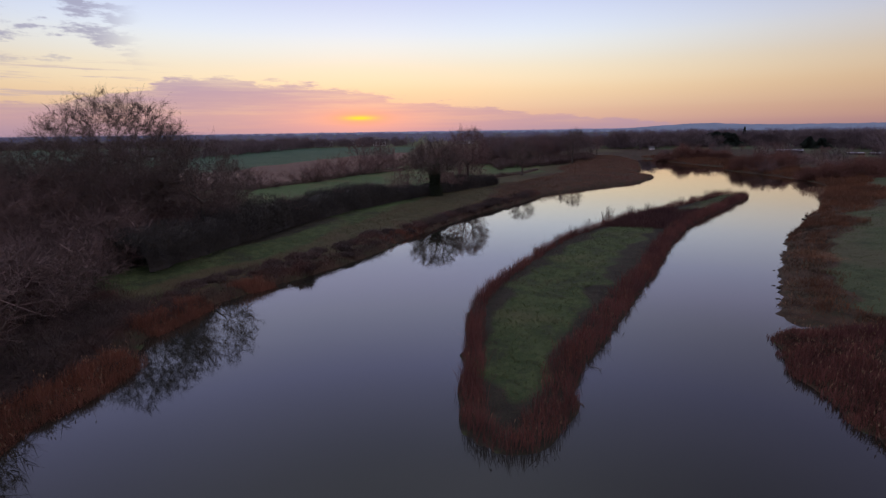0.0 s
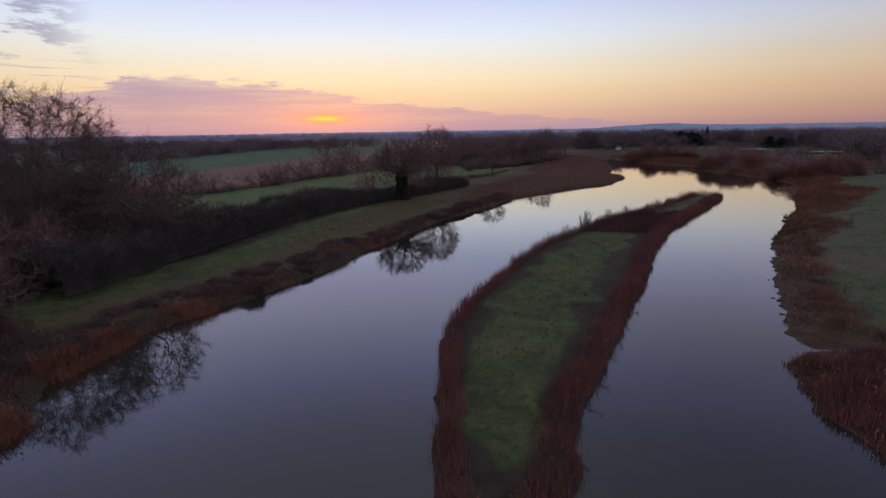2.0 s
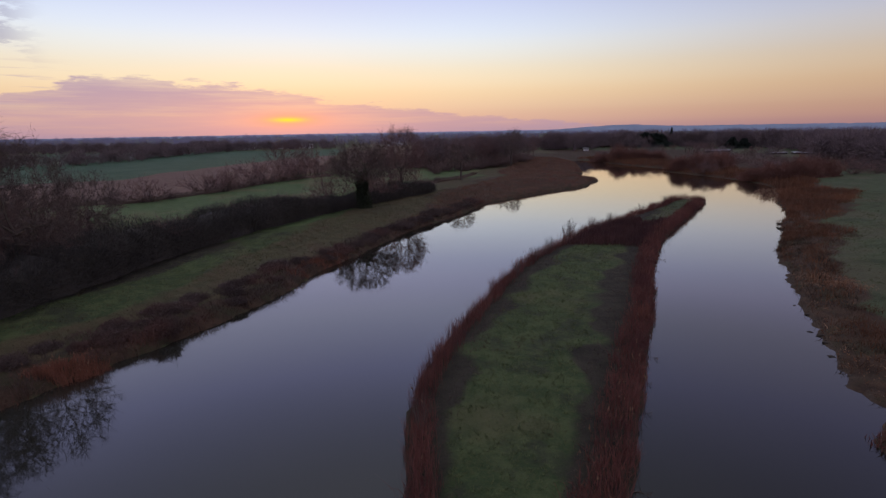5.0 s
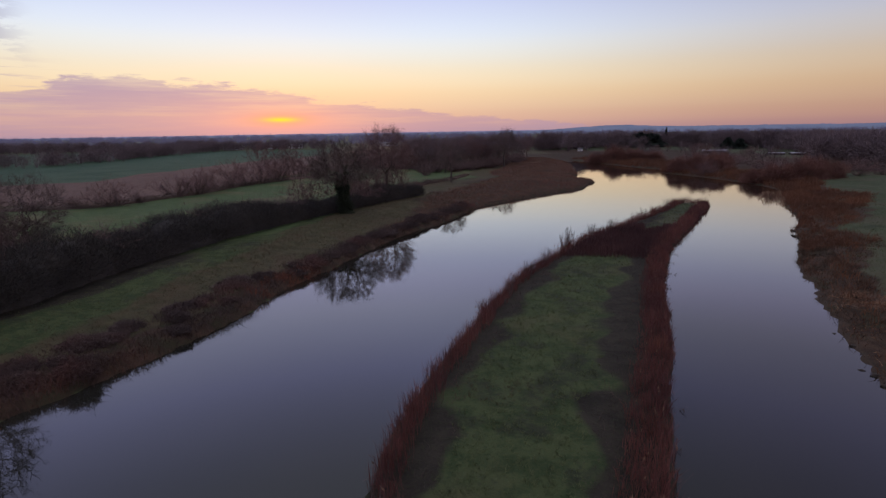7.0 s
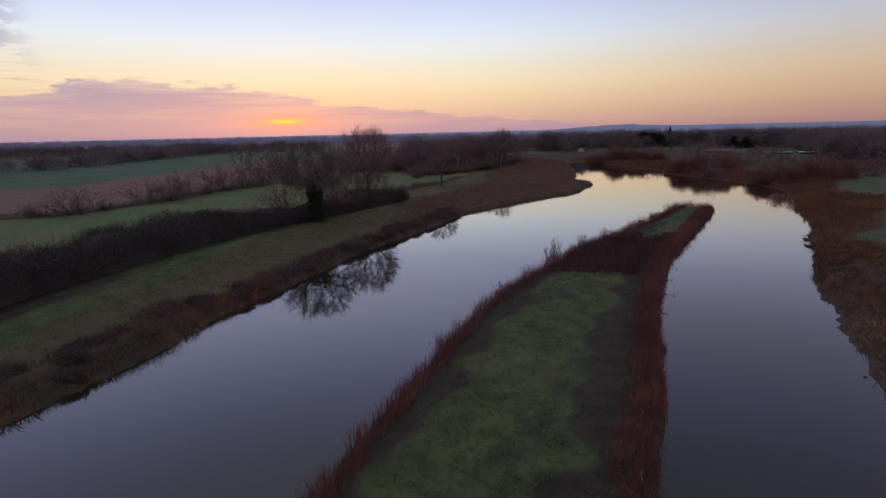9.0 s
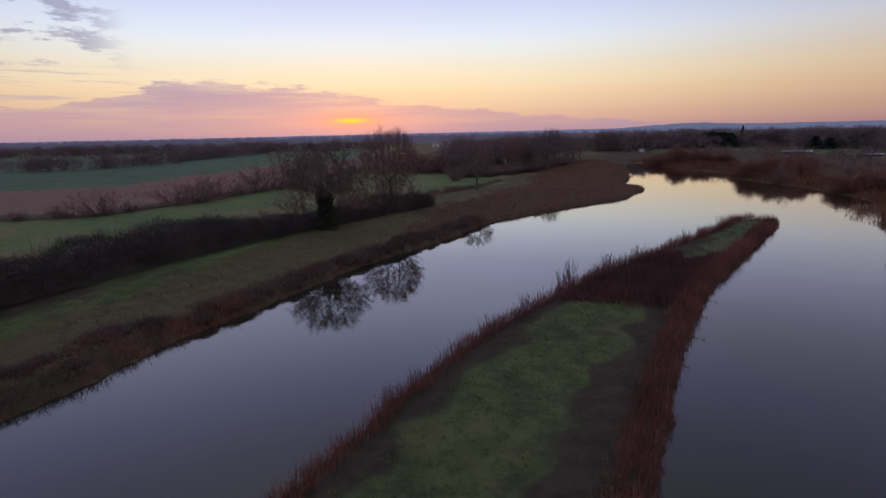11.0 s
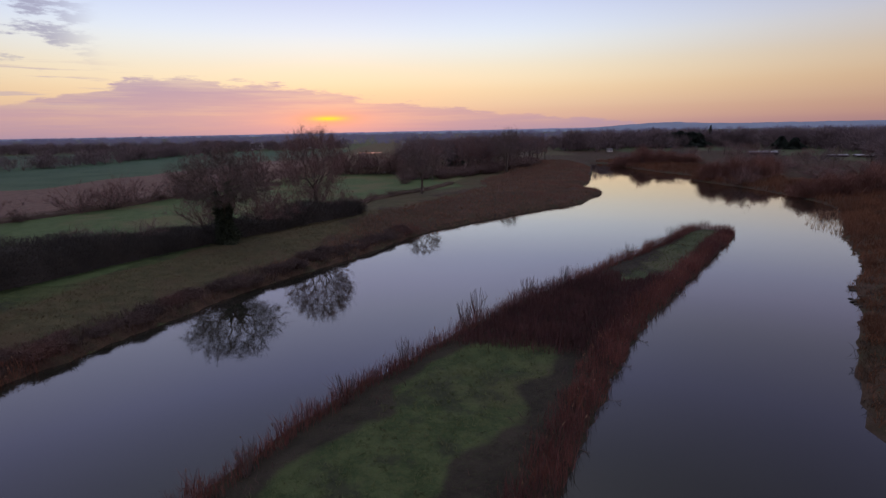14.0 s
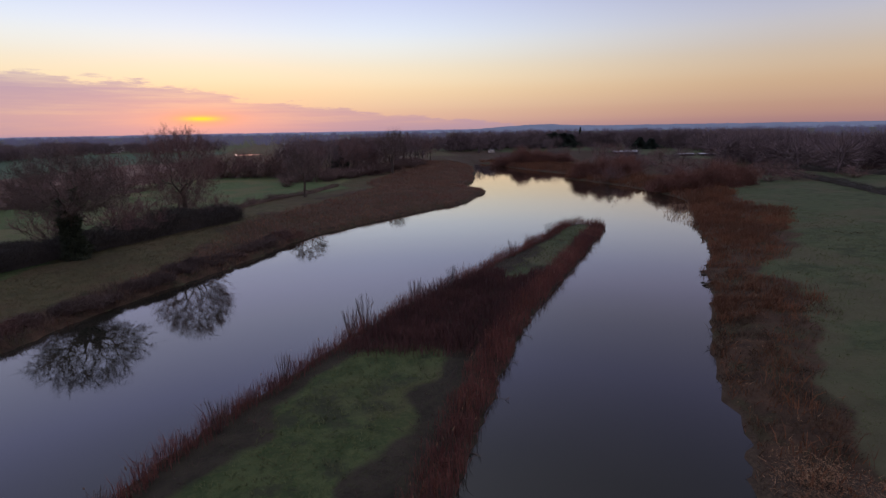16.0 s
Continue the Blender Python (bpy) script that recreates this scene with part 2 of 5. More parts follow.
MAT = {
    "ground": material("ground", build_ground),
    "water": material("water", build_water),
    "bark": material("bark", build_bark),
    "twig": plant("twig", (0.066, 0.050, 0.044), (0.152, 0.110, 0.094)),
    "twig_red": plant("twig_red", (0.105, 0.064, 0.060), (0.222, 0.132, 0.118)),
    "twig_dark": plant("twig_dark", (0.078, 0.057, 0.047), (0.175, 0.125, 0.098)),
    "twig_willow": plant("twig_willow", (0.112, 0.054, 0.042), (0.225, 0.108, 0.080)),
    # paled towards mauve: distance haze is put into this twig colour
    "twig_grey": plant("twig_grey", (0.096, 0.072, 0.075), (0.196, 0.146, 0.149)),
    "twig_scrub": plant("twig_scrub", (0.086, 0.058, 0.053), (0.195, 0.128, 0.114)),
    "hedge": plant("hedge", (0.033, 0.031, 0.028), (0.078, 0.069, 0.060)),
    "reed_mat": plant("reed_mat", (0.028, 0.020, 0.013), (0.102, 0.063, 0.037), patch=0.5, tint=(0.12, 0.050, 0.026)),
    "reed": plant("reed", (0.094, 0.036, 0.031), (0.225, 0.086, 0.066), tint=(0.110, 0.043, 0.038)),
    "reed_gold": plant("reed_gold", (0.125, 0.051, 0.033), (0.27, 0.108, 0.066), tint=(0.165, 0.061, 0.037)),
    "reed_tan": plant("reed_tan", (0.105, 0.060, 0.040), (0.26, 0.145, 0.092), tint=(0.19, 0.085, 0.058)),
    "reed_rust": plant("reed_rust", (0.085, 0.036, 0.020), (0.235, 0.105, 0.052), patch=0.12, tint=(0.13, 0.062, 0.034)),
    "sedge": plant("sedge", (0.044, 0.030, 0.022), (0.115, 0.072, 0.050), tint=(0.11, 0.045, 0.028)),
    "straw": plant("straw", (0.20, 0.112, 0.066), (0.42, 0.255, 0.155)),
    "bramble": plant("bramble", (0.050, 0.025, 0.024), (0.122, 0.055, 0.048)),
    "blade": plant("blade", (0.078, 0.102, 0.042), (0.146, 0.164, 0.076), patch=0.5, tint=(0.100, 0.090, 0.046)),
    "bramble_dark": plant("bramble_dark", (0.046, 0.033, 0.030), (0.112, 0.076, 0.066), tint=(0.120, 0.062, 0.050)),
    "bank_blade": plant("bank_blade", (0.088, 0.080, 0.042), (0.148, 0.126, 0.070), patch=0.3, tint=(0.095, 0.070, 0.040)),
    "ivy": plant("ivy", (0.022, 0.030, 0.018), (0.056, 0.068, 0.036), 0.6),
    "needle": plant("needle", (0.016, 0.024, 0.020), (0.040, 0.055, 0.040)),
    "plume": plant("plume", (0.15, 0.085, 0.05), (0.30, 0.18, 0.11)),
    # hills and farthest woods emit their haze colour
    "hill": material("hill", build_haze_glow(srgb(103, 110, 140), 0.006)),
    "hill_far": material("hill_far", build_haze_glow(srgb(132, 124, 156), 0.004)),
    "far_wood": material("far_wood", build_haze_glow(srgb(76, 73, 98), 0.02)),
    "wet_mud": painted("wet_mud", (0.034, 0.025, 0.017), 0.97, 0.5),
    "white_wall": painted("white_wall", (0.75, 0.73, 0.70)),
    "glass_roof": painted("glass_roof", (0.34, 0.33, 0.37), 0.5),
    "slate": painted("slate", (0.10, 0.095, 0.10)),
    "timber": painted("timber", (0.09, 0.07, 0.055), 0.85),
    "dark_pane": painted("dark_pane", (0.03, 0.03, 0.035), 0.1, 0.0),
}


# ---- mesh helpers ----
def mesh_of(name, verts, tris, mat, smooth=False):
    """One mesh from arrays of corners and triangles."""
    verts, tris = np.asarray(verts, np.float32), np.asarray(tris, np.int32)
    me = bpy.data.meshes.new(name)
    me.vertices.add(len(verts))
    me.vertices.foreach_set("co", verts.ravel())
    me.loops.add(tris.size)
    me.loops.foreach_set("vertex_index", tris.ravel())
    me.polygons.add(len(tris))
    me.polygons.foreach_set("loop_start", np.arange(0, tris.size, 3, dtype=np.int32))
    me.update(calc_edges=True)
    me.materials.append(MAT[mat])
    if smooth:
        me.shade_smooth()
    return me


def part(name, me, parent, label=""):
    ob = new(name, me)
    ob.parent = parent
    return tagged(ob, label)


def thing(name, label, category, group="", kind="", at=(0, 0, 0)):
    ob = new(name)
    ob.location = at
    return tagged(ob, label, category, group, kind)


def frames_of(axis):
    """Two directions square to each axis."""
    axis = axis / np.maximum(np.linalg.norm(axis, axis=1, keepdims=True), 1e-9)
    ref = np.where(np.abs(axis[:, 2:3]) > 0.9, np.array([[1.0, 0, 0]]), np.array([[0, 0, 1.0]]))
    u = np.cross(axis, ref)
    u /= np.maximum(np.linalg.norm(u, axis=1, keepdims=True), 1e-9)
    return u, np.cross(axis, u)


def tubes(p0, p1, r0, r1, sides=3):
    """Open tapered prisms from p0 to p1."""
    p0, p1 = np.asarray(p0, float), np.asarray(p1, float)
    r0, r1 = np.asarray(r0, float)[:, None], np.asarray(r1, float)[:, None]
    u, v = frames_of(p1 - p0)
    rings = []
    for p, r in ((p0, r0), (p1, r1)):
        for i in range(sides):
            a = 2 * math.pi * i / sides
            rings.append(p + r * (math.cos(a) * u + math.sin(a) * v))
    verts = np.stack(rings, 1).reshape(-1, 3)
    local = []
    for i in range(sides):
        j = (i + 1) % sides
        local += [(i, j, sides + j), (i, sides + j, sides + i)]
    base = np.arange(len(p0))[:, None, None] * (2 * sides)
    return verts, (np.array(local)[None] + base).reshape(-1, 3)


def across(p0, p1):
    """A random direction square to each axis."""
    u, v = frames_of(p1 - p0)
    a = np.random.default_rng(len(p0)).uniform(0, 6.283, (len(p0), 1))
    return u * np.cos(a) + v * np.sin(a)


def spikes(p0, p1, r0):
    """Fine pointed twigs, blades and leaves."""
    p0, p1 = np.asarray(p0, float), np.asarray(p1, float)
    w = across(p0, p1) * np.broadcast_to(np.asarray(r0, float), (len(p0),))[:, None] * 1.15
    verts = np.stack([p0 - w, p0 + w, p1], 1).reshape(-1, 3)
    return verts, np.arange(len(verts)).reshape(-1, 3)


def ribbons(p0, p1, r0, r1):
    """Thin tapered strips: branches too slight for a round section."""
    p0, p1 = np.asarray(p0, float), np.asarray(p1, float)
    w = across(p0, p1) * 1.15
    r0, r1 = np.asarray(r0, float)[:, None], np.asarray(r1, float)[:, None]
    verts = np.stack([p0 - w * r0, p0 + w * r0, p1 + w * r1, p1 - w * r1], 1).reshape(-1, 3)
    local = np.array([(0, 1, 2), (0, 2, 3)])
    return verts, (local[None] + np.arange(len(p0))[:, None, None] * 4).reshape(-1, 3)


def bent(p0, lean, height, r, curve):
    """Bent stems: a flat stalk below, a point above."""
    mid = p0 + lean * 0.45 + np.stack([0 * height, 0 * height, height * 0.6], 1)
    tip = p0 + lean * (1 + curve)[:, None] + np.stack([0 * height, 0 * height, height], 1)
    w = across(p0, mid) * r[:, None] * 1.15
    verts = np.stack([p0 - w, p0 + w, mid + w * 0.8, mid - w * 0.8, tip], 1).reshape(-1, 3)
    local = np.array([(0, 1, 2), (0, 2, 3), (3, 2, 4)])
    return verts, (local[None] + np.arange(len(p0))[:, None, None] * 5).reshape(-1, 3)


def merged(pieces):
    verts, tris, n = [], [], 0
    for v, t in pieces:
        verts.append(v)
        tris.append(np.asarray(t) + n)
        n += len(v)
    return np.concatenate(verts), np.concatenate(tris)


def spindles(p0, p1, r):
    """Plumes: thick in the middle, pointed at both ends."""
    mid = p0 + (p1 - p0) * 0.4
    a, ta = spikes(mid, p1, r)
    b, tb = spikes(mid, p0, r)
    return merged([(a, ta), (b, tb)])


# ---- plan of the river ----
def curve_through(points, closed, step=1.0):
    """A smooth line through the plan's control points."""
    p = np.array(points, float)
    n = len(p)
    out = []
    for i in range(n if closed else n - 1):
        if closed:
            a, b, c, d = p[i - 1], p[i], p[(i + 1) % n], p[(i + 2) % n]
        else:
            a, b, c, d = p[max(i - 1, 0)], p[i], p[i + 1], p[min(i + 2, n - 1)]
        m = max(2, int(np.linalg.norm(c - b) / step))
        t = np.linspace(0, 1, m, endpoint=False)[:, None]
        out.append(0.5 * (2 * b + (c - a) * t + (2 * a - 5 * b + 4 * c - d) * t ** 2 + (3 * b - a - 3 * c + d) * t ** 3))
    if not closed:
        out.append(p[-1:])
    return np.concatenate(out)


LEFT_BANK = [(-36.1, -77.3), (-29.9, -41.1), (-26.5, -9.8), (-25.9, 9.2), (-26.4, 21.4), (-25.5, 25.9), (-24.5, 31.7), (-26.3, 36.4), (-25.8, 42.1),
             (-24.0, 47.8), (-19.8, 54.3), (-14.9, 61.7), (-12.0, 67.8), (-9.2, 76.2), (-4.4, 86.2), (-0.4, 94.7), (5.2, 105.3), (13.0, 116.6),
             (22.8, 133.7), (33.8, 144.5), (46.8, 155.8), (57.6, 164.3), (62.5, 171.6), (70.6, 185.5), (68.4, 197.0), (76.7, 215.1), (86.4, 245.2), (98.5, 282.7), (106.2, 308.8)]
RIGHT_BANK = [(113.1, 304.8), (111.0, 274.9), (114.0, 247.0), (117.0, 227.0), (109.0, 213.0), (110.5, 200.0), (112.0, 184.0), (111.0, 168.0), (107.0, 151.0), (96.5, 135.5),
              (86.2, 122.2), (83.8, 118.4), (76.0, 106.9), (67.5, 97.5), (61.3, 89.4), (53.1, 80.2), (49.2, 74.8), (45.2, 68.6), (42.6, 65.3), (40.1, 61.3), (35.9, 54.5),
              (32.2, 48.4), (29.0, 43.3), (27.8, 39.7), (30.0, 39.0), (28.4, 38.3), (25.5, 37.7), (22.9, 32.2), (22.0, 27.2), (21.5, 21.8), (22.5, 8.3), (27.8, -16.5), (35.3, -50.1), (44.0, -86.9)]
ISLAND = [(1.6, 21.0), (3.9, 22.2), (6.1, 25.5), (7.9, 31.0), (11.9, 38.0), (19.1, 50.7), (24.1, 59.3), (28.6, 68.2), (35.2, 79.2), (42.3, 89.9), (51.9, 101.7),
          (62.6, 114.8), (70.1, 124.0), (71.3, 127.3), (66.5, 129.6), (57.3, 120.1), (47.8, 111.1), (38.0, 101.7), (30.7, 94.6),
          (23.3, 85.8), (15.5, 75.5), (9.3, 64.2), (4.3, 54.0), (0.9, 45.3), (0.1, 37.4), (-0.4, 29.5), (-0.5, 23.9)]
GREEN_A = [(1.8, 26.6), (3.6, 27.0), (6.0, 33.0), (11.8, 46.4), (20.9, 65.1), (27.2, 75.1), (32.0, 82.2), (28.7, 85.6), (24.7, 83.2), (19.0, 74.2), (12.2, 63.6), (6.0, 51.2), (2.3, 38.3)]
GREEN_B = [(44.0, 102.0), (46.0, 100.0), (55.1, 108.6), (67.5, 123.2), (69.0, 126.7), (65.5, 127.1), (55.0, 115.0)]


def roughened(line, amount, scale, seed):
    """A natural edge: the line shaken by noise."""
    out = line.copy()
    for i, q in enumerate(line):
        v = Vector((q[0] * scale, q[1] * scale, seed))
        w = Vector((q[0] * scale * 3.1, q[1] * scale * 3.1, seed + 5))
        near = 1.0 if q[1] < 150 else 1.6
        out[i] += np.array([noise.noise(v) + 0.6 * noise.noise(w), noise.noise(v + Vector((9, 3, 0))) + 0.6 * noise.noise(w + Vector((4, 8, 0)))]) * amount * near
    return out


left_line = roughened(curve_through(LEFT_BANK, False, 0.8), 0.55, 0.33, 1.0)
right_line = roughened(curve_through(RIGHT_BANK, False, 0.5), 0.75, 0.45, 2.0)
for q in right_line:
    if 40.5 < q[1] < 64:
        q[0] += 0.75 * abs(math.sin(q[1] * 1.25 + math.sin(q[1] * 0.6))) - 0.3
river_line = np.concatenate([left_line, right_line])
island_line = roughened(curve_through(ISLAND, True, 0.8), 0.4, 0.4, 3.0)
green_a, green_b = (roughened(curve_through(g, True, 0.8), 1.0, 0.3, 4.0) for g in (GREEN_A, GREEN_B))


def inside(poly, pts):
    """Which points lie in the polygon."""
    x, y = pts[:, 0], pts[:, 1]
    got = np.zeros(len(pts), bool)
    a, b = poly, np.roll(poly, -1, 0)
    for (x0, y0), (x1, y1) in zip(a, b):
        if y0 != y1:
            cross = (y0 > y) != (y1 > y)
            got ^= cross & (x < (x1 - x0) * (y - y0) / (y1 - y0) + x0)
    return got


def distance(line, pts):
    """Distance to a closed line in the plan."""
    ends = np.roll(line, -1, 0)
    fine = []
    for p, q in zip(line, ends):
        m = max(1, int(np.linalg.norm(q - p) / 0.3))
        fine += [p + (q - p) * i / m for i in range(m)]
    tree = kdtree.KDTree(len(fine))
    for i, p in enumerate(fine):
        tree.insert((p[0], p[1], 0), i)
    tree.balance()
    return np.array([tree.find((x, y, 0))[2] for x, y in pts])


class ShoreMap:
    """Signed distances to the shores on a fine raster of the plan."""

    def __init__(self, x0, y0, x1, y1, step):
        self.lo, self.step = np.array([x0, y0], float), step
        self.nx, self.ny = int((x1 - x0) / step) + 1, int((y1 - y0) / step) + 1
        gx, gy = np.meshgrid(x0 + step * np.arange(self.nx), y0 + step * np.arange(self.ny))
        pts = np.stack([gx.ravel(), gy.ravel()], 1)
        dr = distance(river_line, pts) * np.where(inside(river_line, pts), -1, 1)
        di = distance(island_line, pts) * np.where(inside(island_line, pts), 1, -1)
        self.maps = [d.reshape(self.ny, self.nx) for d in (dr, di)]

    def read(self, pts):
        q = (np.asarray(pts, float) - self.lo) / self.step
        c = np.clip(q, 0, [self.nx - 1.001, self.ny - 1.001])
        out = np.linalg.norm(q - c, axis=1) * self.step
        i, j = c[:, 0].astype(int), c[:, 1].astype(int)
        fx, fy = c[:, 0] - i, c[:, 1] - j
        got = []
        for m in self.maps:
            got.append((m[j, i] * (1 - fx) + m[j, i + 1] * fx) * (1 - fy) + (m[j + 1, i] * (1 - fx) + m[j + 1, i + 1] * fx) * fy)
        return got[0] + out, got[1] - out


shores = ShoreMap(-90, -85, 170, 335, 0.6)


def shore(pts):
    """Signed distances: to the river's edge (land positive) and to the island's edge (island positive)."""
    return shores.read(pts)


def smooth01(x, lo, hi):
    t = np.clip((x - lo) / (hi - lo), 0, 1)
    return t * t * (3 - 2 * t)


def wobble(pts, scale, seed=0.0):
    """Cheap value noise from sines, -1 to 1."""
    x, y = pts[:, 0] * scale, pts[:, 1] * scale
    return (np.sin(x * 1.3 + 2.1 * np.sin(y * 0.7 + seed) + seed) + np.sin(y * 1.7 + 1.7 * np.sin(x * 0.9 - seed) + 2 * seed)
            + 0.6 * np.sin(x * 3.1 + y * 2.3 + seed)) / 2.6


def side_of(pts):
    """True on the left bank's side of the river."""
    y = np.array([p[1] for p in LEFT_BANK], float)
    mid = (np.interp(pts[:, 1], y, [p[0] for p in LEFT_BANK])
           + np.interp(pts[:, 1], [p[1] for p in RIGHT_BANK][::-1], [p[0] for p in RIGHT_BANK][::-1])) / 2
    return pts[:, 0] < mid


def land_height(pts, dr, di):
    lip = np.where(side_of(pts), 0.6, 0.26)
    bankz = np.where(dr > 0, lip * smooth01(dr, 0, 0.6) + 0.45 * smooth01(dr, 0.5, 4) + 0.9 * smooth01(dr, 4, 14), 0)
    bed = -1.4 * smooth01(-dr, 0, 3.5)
    islez = np.where(di > 0, 0.28 * smooth01(di, 0, 0.5) + 0.25 * smooth01(di, 0.5, 3), 0)
    sink = -1.4 * smooth01(-di, 0, 3.5)
    z = np.where(dr > 0, bankz, np.where(di > 0, islez, np.maximum(bed, sink)))
    z = np.where((dr <= 0) & (di <= 0), np.minimum(z, -0.02), z)
    inland = smooth01(dr, 2, 12)
    z += inland * (0.16 * wobble(pts, 0.12, 1.0) + 0.05 * wobble(pts, 0.7, 2.0)) + (di > 0) * smooth01(di, 1, 3) * 0.05 * wobble(pts, 0.9, 3.0)
    z += 2.0 * smooth01(pts[:, 1], 230, 520) * inland
    return z


def ground_z(pts):
    pts = np.asarray(pts, float)
    return land_height(pts, *shore(pts))


def axis_steps(lo, hi, step, far):
    mid = np.arange(lo, hi, step)
    out, d = [], step
    while not out or out[-1] < far:
        d *= 1.17
        out.append((out[-1] if out else 0) + d)
    out = np.array(out)
    return np.concatenate([(lo - out)[::-1], mid, mid[-1] + out])


LITTER_WIDTH = ([-100, 20, 60, 116, 136, 166, 186, 250], [3.5, 3.5, 3.2, 4.5, 11, 20, 28, 30])
RIGHT_WIDTH = ([-100, 20, 37, 50, 60, 71, 76, 80, 84, 89, 93, 99, 108, 125, 136, 145, 158, 175, 230, 300], [5, 5, 6, 4.5, 4.6, 4.6, 6.3, 7.8, 8.2, 6.4, 5.0, 8.2, 10.5, 13, 10, 9, 14, 26, 90, 100])


def build_land():
    xs, ys = axis_steps(-46, 118, 0.85, 4300), axis_steps(10, 200, 0.85, 4300)
    gx, gy = np.meshgrid(xs, ys)
    pts = np.stack([gx.ravel(), gy.ravel()], 1)
    dr, di = shore(pts)
    z = land_height(pts, dr, di)
    nx, ny = len(xs), len(ys)
    i = (np.arange(ny - 1)[:, None] * nx + np.arange(nx - 1)[None]).ravel()
    tris = np.concatenate([np.stack([i, i + 1, i + nx + 1], 1), np.stack([i, i + nx + 1, i + nx], 1)])
    me = mesh_of("ground", np.column_stack([pts, z]), tris, "ground", smooth=True)
    left = side_of(pts)
    y = pts[:, 1]
    width = np.where(left, np.interp(y, *LITTER_WIDTH), np.interp(y, *RIGHT_WIDTH)) * (1 + 0.25 * wobble(pts, 0.25, 4.0))
    land = dr > -0.5
    litter = land * (1 - smooth01(dr, width - 1.2, width + 1.2)) * np.where(left & (y < 112), 0.8, 1.0)
    ga = np.where(inside(green_a, pts), 1, -1) * distance(green_a, pts)
    gb = np.where(inside(green_b, pts), 1, -1) * distance(green_b, pts)
    green = smooth01(np.maximum(ga + 0.6, gb) + 1.5 * wobble(pts, 0.4, 5.0), -1.2, 1.8)
    isle = (di > -0.6) & ~land
    bankside = left * land * smooth01(dr, width - 2, width + 1) * (1 - smooth01(dr + 1.2 * wobble(pts, 0.15, 6.0) - np.interp(y, [20, 60, 80, 100, 116], [6.5, 6.5, 8.0, 11, 15]), 0.0, 3.0)) * (1 - 0.35 * smooth01(y, 60, 20))
    lea_from = np.interp(y, [100, 120, 130, 142, 155, 168, 185, 205], [15, 17, 19, 24, 29, 33, 35, 37])
    bankside = np.maximum(bankside, left * land * (y > 100) * smooth01(dr, width - 2, width + 1) * (1 - smooth01(dr + 1.2 * wobble(pts, 0.15, 6.0), lea_from - 2, lea_from)))
    scrubby = left * land * smooth01(dr, 2.5, 4.5) * (1 - smooth01(y + 0.6 * (pts[:, 0] + 30), 40, 45))
    soil = isle * (1 - green) + scrubby + 0.75 * left * land * (y < 112) * (1 - smooth01(dr + 0.8 * wobble(pts, 0.3, 8.0), 2.2, 3.6)) + left * land * smooth01(dr, 12.5, 15) * (1 - smooth01(y, 80, 96)) * (1 - smooth01(-pts[:, 0], 75, 110))
    bankside = np.maximum(bankside, 0.85 * left * land * smooth01(y + 0.2 * pts[:, 0], 236, 246) * (pts[:, 0] > -30))
    # ploughed strip and the winter crop behind it
    x = pts[:, 0]
    row = np.interp(x, [-191, -59, -41, -27], [157, 140, 168, 224])
    field = np.interp(x, [-235, -150, -120, -92, -82, -60, -32], [182, 188, 195, 204, 265, 330, 358])
    plough = smooth01(y - row, 0, 4) * (1 - smooth01(y - field, -2, 6)) * (x < -24)
    crop = smooth01(y - field, -2, 6) * (x < -26) * (1 - smooth01(y, 455, 470))
    mud = np.exp(-(((x - 44.6) / 2.2) ** 2 + ((y - 62.6) / 3.6) ** 2) ** 2) * (dr > -0.4) + np.exp(-(((x - 27.9) / 1.8) ** 2 + ((y - 38) / 0.8) ** 2) ** 2)
    mud += 0.9 * (smooth01(-np.abs(dr), -0.55, -0.1)) * ~left * (y < 75)
    lea = left * land * smooth01(dr + 1.5 * wobble(pts, 0.2, 31.0) - lea_from, -2, 1) * (y > 100) * (1 - plough) * (1 - crop) * (1 - smooth01(y + 0.2 * pts[:, 0], 232, 242))
    track = np.exp(-((dr - 24 - 3 * wobble(pts, 0.03, 9.0)) / 0.8) ** 2)
    meadow = ~left * land * smooth01(dr, width - 2, width + 0.5) * (1 - 0.35 * track) + isle * green * (y > 96)
    for name, w in (("lea", lea), ("meadow", meadow), ("litter", litter), ("bankside", bankside), ("soil", soil), ("plough", plough), ("crop", crop), ("mud", mud)):
        a = me.attributes.new(name, "FLOAT", "POINT")
        a.data.foreach_set("value", np.clip(w, 0, 1).astype(np.float32))
    tagged(new("ground", me), "winter river valley of meadow, ploughed land and muddy banks", "ground", kind="structure")


build_land()


def build_water_sheet():
    v = [(-90, -80, 0), (170, -80, 0), (170, 330, 0), (-90, 330, 0)]
    me = mesh_of("water", v, [(0, 1, 2), (0, 2, 3)], "water")
    tagged(new("water", me), "still grey-violet river water mirroring the dawn sky", "water", kind="structure")
    # a flooded hollow in the far pasture
    a = np.linspace(0, 2 * math.pi, 40, endpoint=False)
    ring = np.stack([7.5 * np.cos(a) * (1 + 0.2 * np.sin(3 * a)), 9 * np.sin(a), 0 * a], 1)
    c = np.array([[-11.2, 402.0, 0.0]])
    z = float(ground_z([(-11.2, 402)])[0]) + 0.35
    verts = np.concatenate([c, c + ring]) + np.array([[0, 0, z]])
    tris = [(0, 1 + i, 1 + (i + 1) % 40) for i in range(40)]
    tagged(new("water_pond", mesh_of("water_pond", verts, tris, "water")), "bright flood pool lying in the far pasture", "pond", kind="structure")


build_water_sheet()


